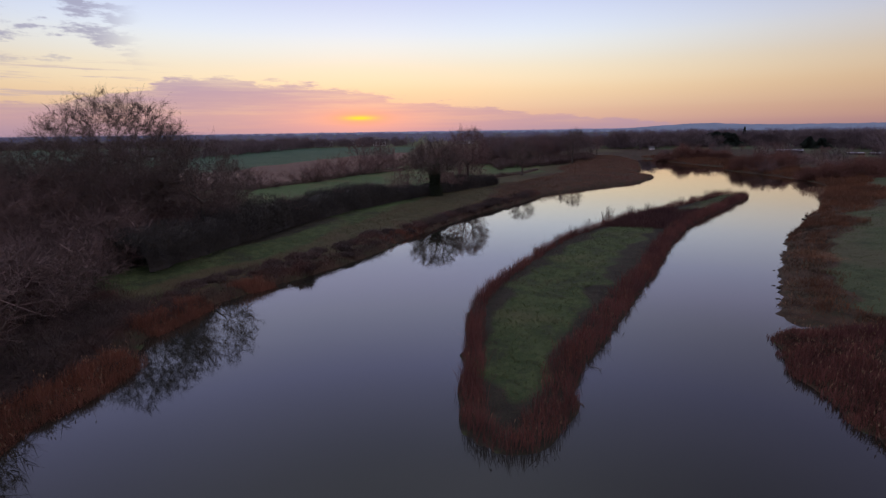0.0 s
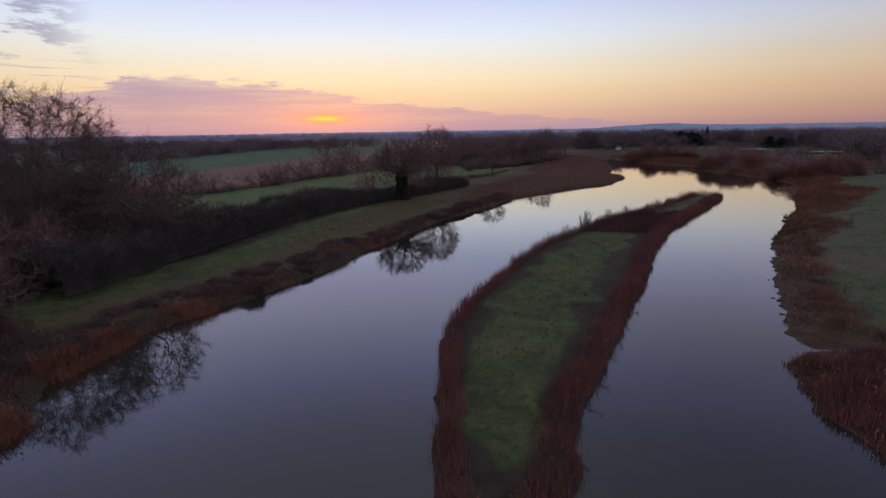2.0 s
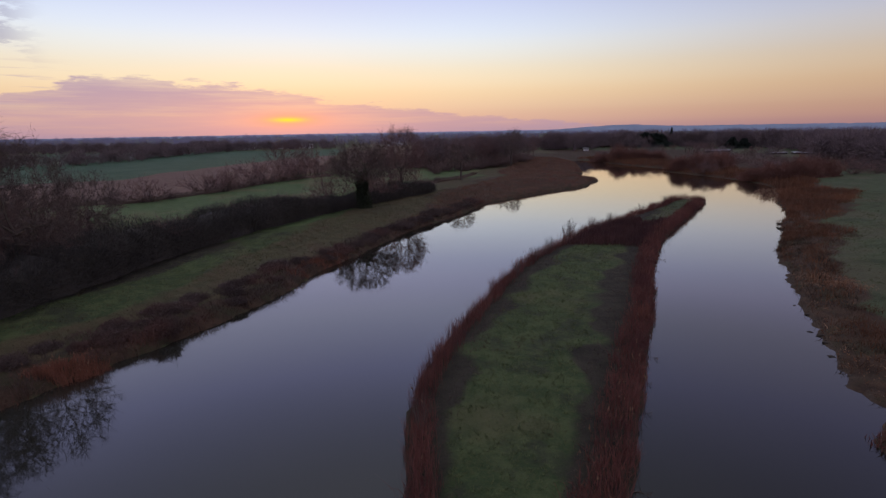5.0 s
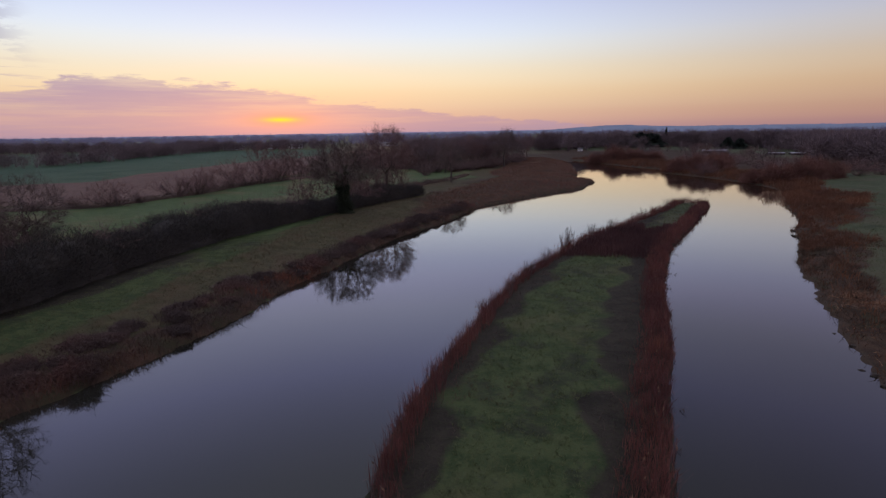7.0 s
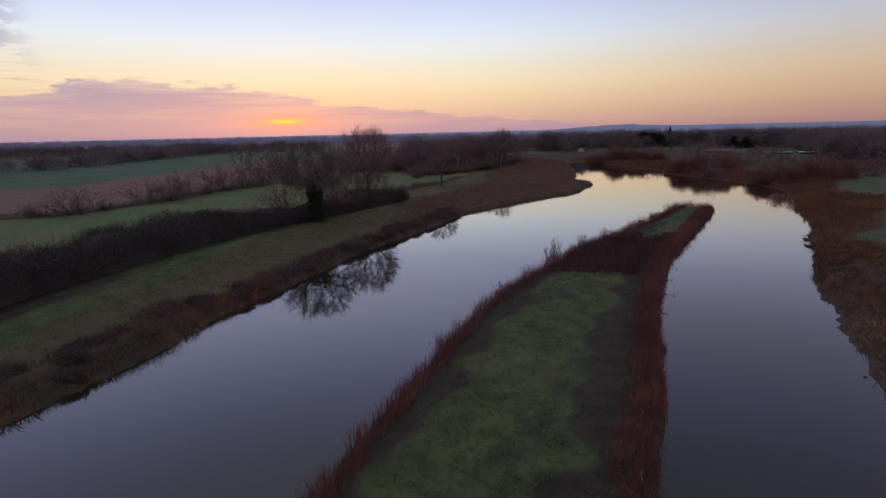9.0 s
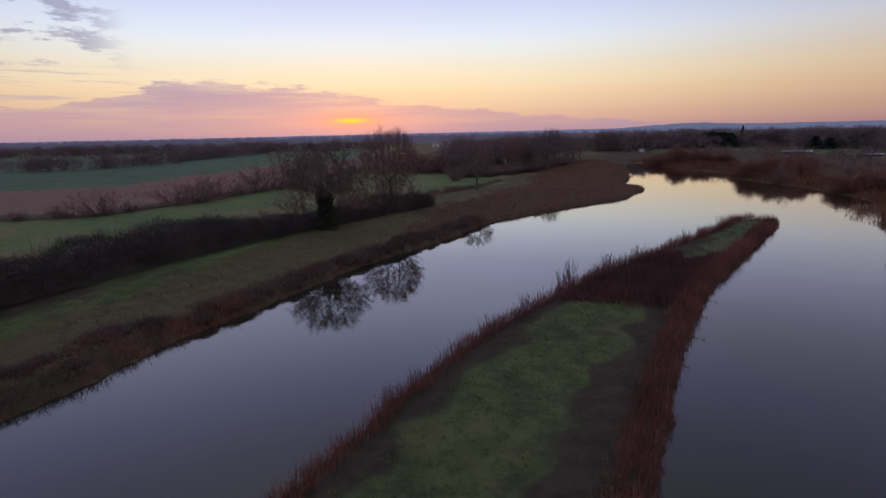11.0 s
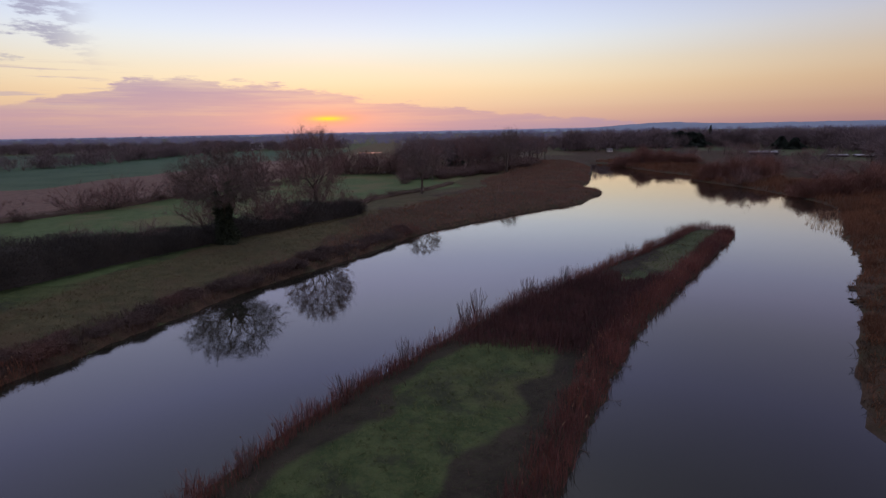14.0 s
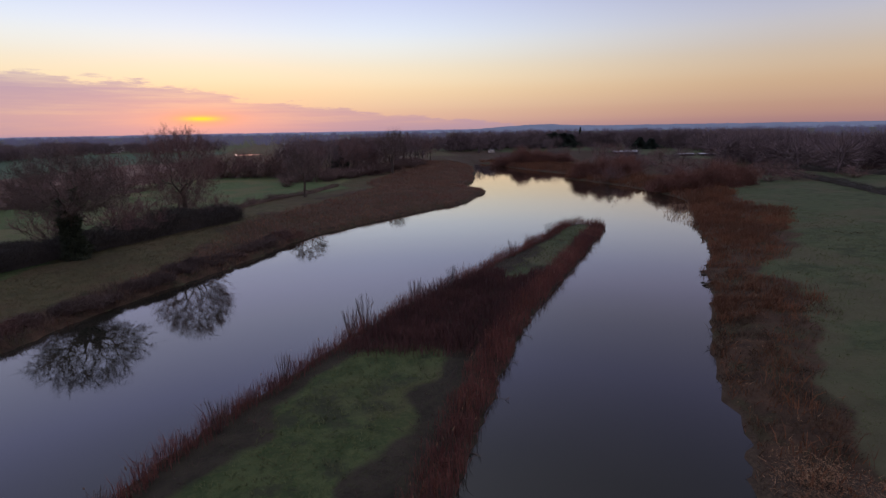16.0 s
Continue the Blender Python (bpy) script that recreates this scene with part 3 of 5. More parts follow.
# ---- backdrop of hills, haze painted in as glow ----
def build_hills():
    for name, mat, far, azs, tops in (
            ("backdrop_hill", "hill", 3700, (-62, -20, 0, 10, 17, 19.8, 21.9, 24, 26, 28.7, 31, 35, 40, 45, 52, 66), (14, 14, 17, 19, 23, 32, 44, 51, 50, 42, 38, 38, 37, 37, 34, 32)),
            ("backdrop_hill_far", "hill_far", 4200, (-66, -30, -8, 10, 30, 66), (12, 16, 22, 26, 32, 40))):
        az = np.arange(-64, 64, 0.25)
        top = np.interp(az, azs, tops)
        top = top + np.array([2.5 * noise.noise(Vector((a * 0.33, far, 0))) + 2.5 * noise.noise(Vector((a * 1.1, far, 2))) + 2.0 * noise.noise(Vector((a * 3.3, far, 3))) for a in az])
        r = np.radians(az)
        rows = []
        for back, k in ((-160, 0.0), (0, 0.72), (160, 1.0), (420, 0.0)):
            d = far + back
            rows.append(np.stack([d * np.sin(r), d * np.cos(r), -3 + k * (top + 3)], 1))
        n = len(az)
        verts = np.concatenate(rows)
        tris = []
        for j in range(3):
            for i in range(n - 1):
                a = j * n + i
                tris += [(a, a + 1, a + n + 1), (a, a + n + 1, a + n)]
        tagged(new(name, mesh_of(name, verts, tris, mat, True)), "long low hills glowing in painted blue distance haze", "hills", kind="structure")


build_hills()


# ---- trees ----
def grow(rng, height, wide, fork, tips=300, girth=0.4, lift=0.45, skirt=0.75, hollow=0.55, gnarl=0.1, part_way=0.34):
    """Segments of a bare tree: the wood divides in two again and again on its way to the tips of a lumpy domed crown."""
    low = fork * skirt
    mid = low + (height - low) * lift
    u = rng.normal(0, 1, (tips, 3))
    u /= np.linalg.norm(u, axis=1, keepdims=True)
    u *= rng.uniform(hollow ** 3, 1, (tips, 1)) ** (1 / 3)
    turn = rng.uniform(0, 6)
    az = np.arctan2(u[:, 1], u[:, 0])
    lump = 1 + 0.1 * np.sin(3 * az + turn + 2 * u[:, 2]) + 0.07 * np.sin(7 * az - turn + 5 * u[:, 2])
    z = np.where(u[:, 2] > 0, mid + u[:, 2] * (height - mid) * (0.5 + 0.5 * lump), mid + u[:, 2] * (mid - low))
    spots = np.stack([u[:, 0] * wide * lump, u[:, 1] * wide * lump, z], 1)
    segs = []
    p = np.zeros(3)
    for i in range(4):
        q = np.array([rng.normal(0, 0.05), rng.normal(0, 0.05), fork * (i + 1) / 4])
        segs.append((p, q, girth * (1.35 if i == 0 else 1.08 - 0.05 * i), girth * (1.03 - 0.05 * i)))
        p = q
    work = [(p, np.array([0.0, 0.0, 1.0]), np.arange(tips), girth * 0.85)]
    while work:
        p, d, own, r = work.pop()
        n = len(own)
        goal = spots[own].mean(0)
        q = goal if n == 1 else p + (goal - p) * part_way * rng.uniform(0.75, 1.25) * (0.55 if n > tips * 0.4 else 1.0)
        ln = float(np.linalg.norm(q - p))
        bow = p + d * ln * 0.5 + rng.normal(0, gnarl, 3) * ln
        r1 = r * 0.86
        a = p
        for k in (1, 2, 3):
            t = k / 3
            b = p * (1 - t) ** 2 + bow * 2 * t * (1 - t) + q * t * t + (rng.normal(0, gnarl * 0.35, 3) * ln if k < 3 else 0)
            segs.append((a, b, r + (r1 - r) * (t - 1 / 3), r + (r1 - r) * t))
            a = b
        if n == 1:
            continue
        d = (q - bow) / max(np.linalg.norm(q - bow), 1e-6)
        way = spots[own] - q
        way /= np.maximum(np.linalg.norm(way, axis=1, keepdims=True), 1e-6)
        axis = np.linalg.svd(way - way.mean(0), full_matrices=False)[2][0]
        order = np.argsort(way @ axis)
        cut = min(n - 1, max(1, int(round(n * rng.uniform(0.3, 0.7)))))
        for half in (own[order[:cut]], own[order[cut:]]):
            work.append((q, d, half, r1 * (len(half) / n) ** 0.46))
    return segs


def tree_meshes(name, segs, twig_mat, twigs, thin=0.012, seed=1):
    p0, p1, r0, r1 = (np.array([s[i] for s in segs]) for i in range(4))
    big, fine = r1 > 0.07, r1 < 0.028
    mid = ~big & ~fine
    wood = mesh_of(name + "_trunk", *merged([tubes(p0[big], p1[big], r0[big], r1[big], 6), tubes(p0[mid], p1[mid], r0[mid], r1[mid], 3)]), "bark", True)
    a = ribbons(p0[fine], p1[fine], np.maximum(r0[fine], thin * 1.2), np.maximum(r1[fine], thin))
    rng = np.random.default_rng(seed)
    bare = np.flatnonzero(r1 < 0.06)
    few = twigs // 4
    run = np.linalg.norm(p1 - p0, axis=1)[bare]
    pick = bare[rng.choice(len(bare), few, p=run / run.sum())]
    s = p0[pick] + (p1 - p0)[pick] * rng.random((few, 1))
    d = (p1 - p0)[pick]
    d = d / np.maximum(np.linalg.norm(d, axis=1, keepdims=True), 1e-6)
    sprig = 0.6 * d + rng.normal(0, 0.5, (few, 3)) + np.array([0, 0, 0.1])
    tip = s + sprig * rng.uniform(0.4, 1.1, (few, 1))
    b = spikes(s, tip, thin)
    # fine twigs all along the sprigs
    own = rng.integers(0, few, twigs - few)
    q = s[own] + (tip - s)[own] * rng.uniform(0.2, 1.0, (twigs - few, 1))
    e = 0.5 * sprig[own] + rng.normal(0, 0.4, (twigs - few, 3)) + np.array([0, 0, 0.1])
    c = spikes(q, q + e * rng.uniform(0.25, 0.7, (twigs - few, 1)), thin * 0.7)
    crown = mesh_of(name + "_crown", *merged([a, b, c]), twig_mat)
    return wood, crown


def make_tree(name, label, category, seed, mat, twigs=9000, thin=0.012, **how):
    segs = grow(np.random.default_rng(seed), **how)
    wood, crown = tree_meshes(name, segs, mat, twigs, thin, seed)
    ob = thing(name, label, category)
    part("trunk", wood, ob)
    part("crown", crown, ob)
    return ob


def at_ground(x, y, turn=0.0, size=1.0, wide=None, sink=0.05):
    z = float(ground_z([(x, y)])[0]) - sink
    w = size if wide is None else wide
    return pose(x, y, z, 0, 0, turn) @ Matrix.Diagonal((w, w, size, 1))


def put_copy(ob, m, label=""):
    c = copy_thing(ob, m)
    return tagged(c, label)


rng = np.random.default_rng(7)

oak = make_tree("oak_tree", "tall bare spreading oak above the scrub by the river", "tree", 11, "twig", 120000, 0.011, height=20.4, wide=10.4, fork=5.6, tips=2000, girth=0.66, lift=0.42, gnarl=0.13)
oak.matrix_basis = at_ground(-46.2, 68.4, 20, 1.0, 1.0)
oak_b = make_tree("oak_tree", "bare branching oak rising out of dense scrub", "tree", 23, "twig", 24000, 0.014, height=15.5, wide=6.8, fork=4.0, tips=480, girth=0.42, gnarl=0.12)
oak_b.matrix_basis = at_ground(-34.8, 67.0, 80, 0.95, 0.95)
scrub_tree = make_tree("scrub_tree", "bare reddish many-stemmed tree in a thicket", "tree", 31, "twig_scrub", 11000, 0.012, height=10.0, wide=4.6, fork=0.9, tips=110, girth=0.16, lift=0.45, hollow=0.3)
scrub_tree.matrix_basis = at_ground(-39.7, 55.9, 40, 0.8, 0.85)
for x, y, a, s, w in ((-57.0, 64.0, 130, 1.0, 1.0), (-75.7, 79.4, 200, 1.0, 1.1), (-84.6, 71.6, 300, 0.95, 1.1), (-60.6, 87.2, 250, 0.9, 1.0), (-93.0, 84.0, 10, 1.0, 1.1), (-39.5, 88.0, 60, 0.7, 0.8), (-50.0, 72.0, 170, 0.9, 1.1), (-42.5, 63.5, 230, 0.8, 1.0), (-66.0, 66.0, 20, 1.0, 1.1)):
    put_copy(oak_b, at_ground(x, y, a, s, w), "bare branching oak rising out of dense scrub")
for x, y, a, s in ((-37.5, 76.0, 20, 0.85), (-47.4, 69.4, 60, 1.05), (-56.6, 60.8, 90, 1.1), (-48.7, 53.0, 200, 0.95), (-66.2, 57.6, 10, 1.15), (-43.5, 44.5, 70, 0.8), (-56.0, 44.0, 160, 0.95),
                   (-39.6, 66.4, 260, 0.9), (-74.2, 65.7, 300, 1.2), (-36.0, 84.0, 330, 0.6), (-51.2, 90.7, 100, 0.9), (-45.1, 34.0, 30, 0.75), (-59.0, 32.0, 220, 0.9), (-80.0, 50.0, 140, 1.2),
                   (-32.5, 25.5, 10, 0.9), (-34.5, 18.0, 90, 0.85), (-50.0, 78.0, 10, 1.15), (-58.0, 70.0, 40, 1.2), (-43.0, 74.0, 300, 1.0), (-68.0, 84.0, 70, 1.1), (-38.5, 48.0, 15, 0.7), (-70.0, 42.0, 100, 1.1),
                   (-44.5, 61.0, 50, 1.4), (-50.5, 60.0, 110, 1.5), (-41.0, 69.5, 170, 1.3), (-52.5, 70.5, 230, 1.5), (-56.5, 74.0, 290, 1.5), (-62.0, 66.0, 350, 1.55), (-45.0, 79.0, 20, 1.4), (-40.5, 80.0, 80, 1.2), (-68.0, 72.0, 140, 1.55), (-54.0, 63.0, 33, 1.6), (-48.0, 66.0, 93, 1.5), (-58.0, 58.0, 153, 1.55), (-63.5, 60.5, 213, 1.6), (-70.0, 62.0, 273, 1.6), (-47.0, 73.5, 333, 1.45), (-61.0, 78.0, 13, 1.6), (-74.0, 74.0, 73, 1.65), (-52.0, 54.5, 133, 1.35), (-80.0, 64.0, 193, 1.65), (-43.5, 66.5, 253, 1.35), (-36.8, 70.5, 313, 1.1)):
    put_copy(scrub_tree, at_ground(x, y, a, s, s * 1.1))


# ---- bushes ----
def make_bush(name, label, seed, mat, height, wide, stems=16, fork=5):
    r = np.random.default_rng(seed)
    p0, p1, r0, r1 = [], [], [], []
    tips = []
    for i in range(stems):
        a, tilt = r.uniform(0, 6.283), r.uniform(0.05, 1.0)
        p = np.array([math.cos(a), math.sin(a), 0]) * r.uniform(0, 0.25) * wide
        d = np.array([math.cos(a) * tilt * wide, math.sin(a) * tilt * wide, height * (1.05 - 0.45 * tilt)])
        for k in range(4):
            q = p + d * 0.25 + r.normal(0, 0.05, 3) * height
            p0.append(p), p1.append(q), r0.append(0.05 - 0.01 * k), r1.append(0.04 - 0.01 * k)
            p = q
            for j in range(fork):
                e = d / np.linalg.norm(d) * 0.6 + r.normal(0, 0.65, 3)
                e[2] += 0.25
                tips.append((p, p + e * height * r.uniform(0.12, 0.3)))
    v1 = tubes(p0, p1, r0, r1, 3)
    a = np.array([t[0] for t in tips])
    b = np.array([t[1] for t in tips])
    v2 = spikes(a, b, 0.018)
    pick = np.repeat(np.arange(len(a)), 5)
    s = a[pick] + (b - a)[pick] * r.random((len(pick), 1))
    e = (b - a)[pick] * 0.5 + r.normal(0, 0.11, (len(pick), 3)) * height
    v3 = spikes(s, s + e * r.uniform(0.5, 1.0, (len(pick), 1)), 0.013)
    ob = thing(name, label, "bush")
    part("stem", mesh_of(name + "_stem", *v1, "bark"), ob)
    part("crown", mesh_of(name + "_crown", *merged([v2, v3]), mat), ob)
    return ob


bush_brown = make_bush("bush", "dense bare brown bush in the thicket", 3, "twig_scrub", 3.6, 2.4, 20, 5)
bush_brown.matrix_basis = at_ground(-37.6, 50.6, 0, 0.85, 1.15)
bush_red = make_bush("willow_bush", "rounded reddish bare willow scrub beside water", 5, "twig_red", 4.0, 3.4, 22, 5)
bush_red.matrix_basis = at_ground(112.6, 191.2, 0, 1.1, 1.5)
# thicket under the oaks
for i in range(150):
    x, y = rng.uniform(-90, -33), rng.uniform(14, 90)
    edge = np.interp(y, [10, 33, 38, 44, 50, 56, 68, 91], [-30.5, -31, -32, -35.5, -37.6, -37, -35, -36])
    if x > edge:
        x = edge - rng.uniform(0, 6)
    big = rng.uniform(0.7, 1.5) * (1.15 if x < -34 else 0.85)
    src = bush_brown
    put_copy(src, at_ground(x, y, rng.uniform(0, 360), big, big * rng.uniform(1.0, 1.3)), "dense bare bush in the dark riverside thicket")
# scrub along the far shore
for x, y, s in ((128.1, 176.1, 0.8), (140.3, 170.3, 0.8), (146.0, 165.6, 0.7), (154.5, 165.1, 0.7), (125.8, 221.5, 0.9), (141.2, 218.3, 0.9), (160.9, 208.5, 0.9), (152.1, 240.4, 1.0), (175.4, 216.2, 0.9),
                (162.3, 182.0, 0.8), (134.4, 190.0, 0.8)):
    put_copy(bush_red, at_ground(x, y, rng.uniform(0, 360), s * 0.8, s * rng.uniform(1.1, 1.5)))
for i in range(20):
    x, y = rng.uniform(118, 205), rng.uniform(160, 320)
    s = rng.uniform(0.5, 1.0)
    if y < 330 - (x - 105) * 1.9 + 40 or x < 150:
        put_copy(bush_red, at_ground(x + 2, y, rng.uniform(0, 360), s * 0.8, s * rng.uniform(1.2, 1.8)), "low bare scrub on the marshy far shore")


def willow_mound(seed, count=11000):
    """A dense rounded willow: low stems fanning into a dome of twigs."""
    r = np.random.default_rng(seed)
    ob = thing("willow_bush", "dense rounded red-brown willow on the far shore", "bush", "rounded willows on the far shore")
    a, t = r.uniform(0, 6.283, 60), r.uniform(0.1, 1.3, 60)
    way = np.stack([np.cos(a) * np.sin(t) * 4.0, np.sin(a) * np.sin(t) * 4.0, np.cos(t) * 4.6], 1)
    base = np.stack([np.cos(a) * 0.6, np.sin(a) * 0.6, 0 * a], 1) * r.random((60, 1))
    part("stem", mesh_of("willow_stem", *tubes(base, base + way * 0.8, 0.07 + 0 * a, 0.02 + 0 * a, 4), "bark"), ob)
    u = r.normal(0, 1, (count, 3))
    u[:, 2] = np.abs(u[:, 2])
    u /= np.linalg.norm(u, axis=1, keepdims=True)
    lump = np.array([1 + 0.5 * noise.noise(Vector(q) * 2.3 + Vector((seed, 0, 0))) for q in u])[:, None]
    p = u * np.array([4.4, 4.4, 4.9]) * lump * np.minimum(r.uniform(0.3, 1.0, (count, 1)) ** 0.4, 1.0) * r.uniform(0.8, 1.12, (count, 1))
    d = u * 0.5 + np.array([0, 0, 0.35]) + r.normal(0, 0.35, (count, 3))
    part("crown", mesh_of("willow_crown", *spikes(p - d * 0.5, p + d * r.uniform(0.4, 0.9, (count, 1)), 0.017), "twig_willow"), ob)
    return ob


mound = willow_mound(4)
mound.matrix_basis = at_ground(118.5, 205.5, 0, 1.15, 1.1)
for x, y, k, w in ((113.5, 208.5, 0.9, 1.0), (124.5, 203.5, 0.95, 1.1), (118.0, 163.5, 1.15, 1.2), (124.0, 160.0, 1.05, 1.2), (112.5, 166.0, 0.8, 0.9), (112.0, 279.0, 0.9, 1.3), (120.0, 277.0, 1.05, 1.3),
                   (128.5, 274.0, 1.1, 1.4), (136.5, 270.5, 0.9, 1.3), (133.5, 163.0, 0.75, 1.0), (130.5, 210.5, 0.9, 1.2)):
    put_copy(mound, at_ground(x, y, rng.uniform(0, 360), k * rng.uniform(0.7, 1.2), w))


def bramble_mound(seed, count=2000):
    """A low rounded bramble: arching canes and a ragged skin of stems."""
    r = np.random.default_rng(seed)
    ob = thing("bramble_bush", "low dark rounded bramble overhanging the water's edge", "bush", "brambles along the river path")
    a, t = r.uniform(0, 6.283, 30), r.uniform(0.4, 1.4, 30)
    way = np.stack([np.cos(a) * np.sin(t) * 1.3, np.sin(a) * np.sin(t) * 1.3, np.cos(t) * 1.0], 1)
    part("stem", mesh_of("bramble_stem", *tubes(way * 0.05, way * 0.85, 0.02 + 0 * a, 0.012 + 0 * a, 3), "bark"), ob)
    u = r.normal(0, 1, (count, 3))
    u[:, 2] = np.abs(u[:, 2])
    u /= np.linalg.norm(u, axis=1, keepdims=True)
    lump = np.array([1 + 0.4 * noise.noise(Vector(q) * 2.1 + Vector((seed, 3, 0))) for q in u])[:, None]
    p = u * np.array([1.5, 1.5, 1.1]) * lump * r.uniform(0.4, 1.05, (count, 1)) ** 0.5
    d = u * 0.2 + r.normal(0, 0.2, (count, 3))
    part("spray", mesh_of("bramble_spray", *spikes(p - d * 0.5, p + d, 0.018), "bramble_dark"), ob)
    return ob


bramble = bramble_mound(8)
bramble.matrix_basis = at_ground(-19.0, 57.5, 0, 1.0, 1.0)
edge = left_line[(left_line[:, 1] > 34) & (left_line[:, 1] < 134)]
for i in range(8, len(edge) - 2, 2):
    along = edge[i + 1] - edge[i - 1]
    off = np.array([-along[1], along[0]]) / np.linalg.norm(along) * rng.uniform(1.1, 3.2 if edge[i][1] > 78 else 4.8)
    size = rng.uniform(0.5, 0.95)
    if rng.random() < 0.9:
        put_copy(bramble, at_ground(*(edge[i] + off), rng.uniform(0, 360), size * rng.uniform(0.5, 0.85), size * 1.15))
# row of bushes along the ploughed field
for x, y, s in ((-65.2, 133.5, 0.5), (-59.6, 137.1, 0.7), (-53.2, 139.2, 0.95), (-49.7, 143.2, 0.6), (-45.3, 152.7, 0.9), (-42.6, 158.0, 1.0), (-41.1, 165.7, 1.05), (-38.4, 171.0, 0.8), (-35.7, 177.3, 0.9),
                (-33.1, 184.5, 1.1), (-29.2, 191.5, 1.2), (-24.2, 205.1, 1.2), (-18.0, 214.0, 1.1), (-14.0, 228.0, 1.2), (-77.9, 134.9, 0.5), (-90.7, 136.8, 0.6), (-107.1, 138.4, 0.5), (-125.1, 140.6, 0.6),
                (-8.0, 238.0, 1.2), (-1.0, 240.0, 1.3), (7.0, 238.5, 1.2), (14.0, 236.0, 1.3), (20.0, 231.0, 1.2), (3.0, 243.0, 1.4), (-4.5, 245.0, 1.5), (11.0, 242.0, 1.4), (17.5, 238.0, 1.3), (24.0, 228.0, 1.2), (-31.8, 209.1, 1.3), (-44.9, 202.3, 1.1)):
    put_copy(bush_brown if s < 0.85 else bush_red, at_ground(x, y, rng.uniform(0, 360), s, s * 1.1), "bare bush in the row beside the ploughed field")


# ---- hedge beside the river path ----
def fat(a):
    """A squarer cosine, for full-sided hedges."""
    return np.sign(np.cos(a)) * np.abs(np.cos(a)) ** 0.65


def build_hedge(name, label, line, half, height, seed, mat="hedge", density=46, taper=1.0):
    r = np.random.default_rng(seed)
    c = curve_through(line, False, 0.8)
    tang = np.gradient(c, axis=0)
    tang /= np.linalg.norm(tang, axis=1, keepdims=True)
    side = np.stack([-tang[:, 1], tang[:, 0]], 1)
    hs = np.array([height * (1 + 0.5 * noise.noise(Vector((q[0] * 0.2, q[1] * 0.2, seed))) + 0.3 * noise.noise(Vector((q[0] * 0.9, q[1] * 0.9, seed)))) * np.interp(q[1], [100, 120], [1.0, taper]) for q in c])
    zs = ground_z(c)
    ring = 9
    ang = np.linspace(0, math.pi, ring)
    verts = []
    for q, s, h, z in zip(c, side, hs, zs):
        for a in ang:
            k = 1 + 0.16 * noise.noise(Vector((q[0] * 0.8, q[1] * 0.8, a * 2))) + 0.2 * noise.noise(Vector((q[0] * 0.3, q[1] * 0.3, a)))
            verts.append((q[0] + s[0] * fat(a) * half * 0.68 * k, q[1] + s[1] * fat(a) * half * 0.68 * k, z - 0.1 + abs(math.sin(a)) ** 0.6 * h * 0.7 * k))
    n = len(c)
    tris = []
    for i in range(n - 1):
        for j in range(ring - 1):
            a = i * ring + j
            tris += [(a, a + 1, a + ring + 1), (a, a + ring + 1, a + ring)]
    ob = thing(name, label, "hedge", kind="stuff")
    # solid lumpy core, added so the hedge is opaque behind its twigs
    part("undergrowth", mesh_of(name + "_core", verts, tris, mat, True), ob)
    m = int(n * 0.8 * (math.pi * height) * density)
    i = r.integers(0, n, m)
    a = r.uniform(0, math.pi, m)
    ks = r.uniform(0.62, 1.0, m)
    p = np.stack([c[i, 0] + side[i, 0] * fat(a) * half * ks, c[i, 1] + side[i, 1] * fat(a) * half * ks, zs[i] + np.abs(np.sin(a)) ** 0.6 * hs[i] * ks * 0.95], 1)
    p[:, :2] += tang[i] * r.uniform(-0.6, 0.6, (m, 1))
    d = np.stack([side[i, 0] * np.cos(a), side[i, 1] * np.cos(a), np.sin(a)], 1) * 0.6 + r.normal(0, 0.55, (m, 3)) + np.array([0, 0, 0.25])
    ln = r.uniform(0.15, 0.7, (m, 1))
    part("twigs", mesh_of(name + "_twigs", *spikes(p - d * ln * 0.3, p + d * ln * 0.7, r.uniform(0.010, 0.026, m)), mat), ob)
    return ob


build_hedge("hedge", "thick dark unclipped hedge above the grassy river path",
            [(-36.5, 52.2), (-32.8, 65.5), (-29.2, 80.5), (-21.9, 98.8), (-12.0, 116.6), (-5.6, 125.6), (1.4, 134.9), (9.0, 145.7)], 4.0, 4.7, 1, "hedge", 140, 0.55)
for x, y, k in ((-35.5, 61, 1.0), (-33, 70, 1.15), (-32.5, 77, 1.0), (-30, 84, 1.2), (-27.5, 92, 1.05), (-24.5, 98.5, 1.2), (-21, 104, 0.95), (-17.5, 111, 1.15), (-14, 117, 1.0),
                (-12, 122, 0.6), (-5.5, 129.5, 0.5), (-0.5, 131.5, 0.8), (3.0, 136.5, 0.75), (6.5, 143, 0.8), (10.0, 150.5, 0.7), (11.5, 164, 0.5), (15.5, 171, 0.45), (5.5, 147, 0.6), (-3.0, 137, 0.5)):
    put_copy(bush_brown, at_ground(x, y, rng.uniform(0, 360), k * 0.95, k * 1.2), "bare thorn bush grown up through the hedge")
build_hedge("low_hedge", "low straggling hedge running along the riverside field",
            [(7.0, 151.0), (10.5, 162.0), (16.5, 172.5), (23.0, 180.0), (31.0, 197.0)], 0.9, 0.8, 2, "twig_dark", 60)
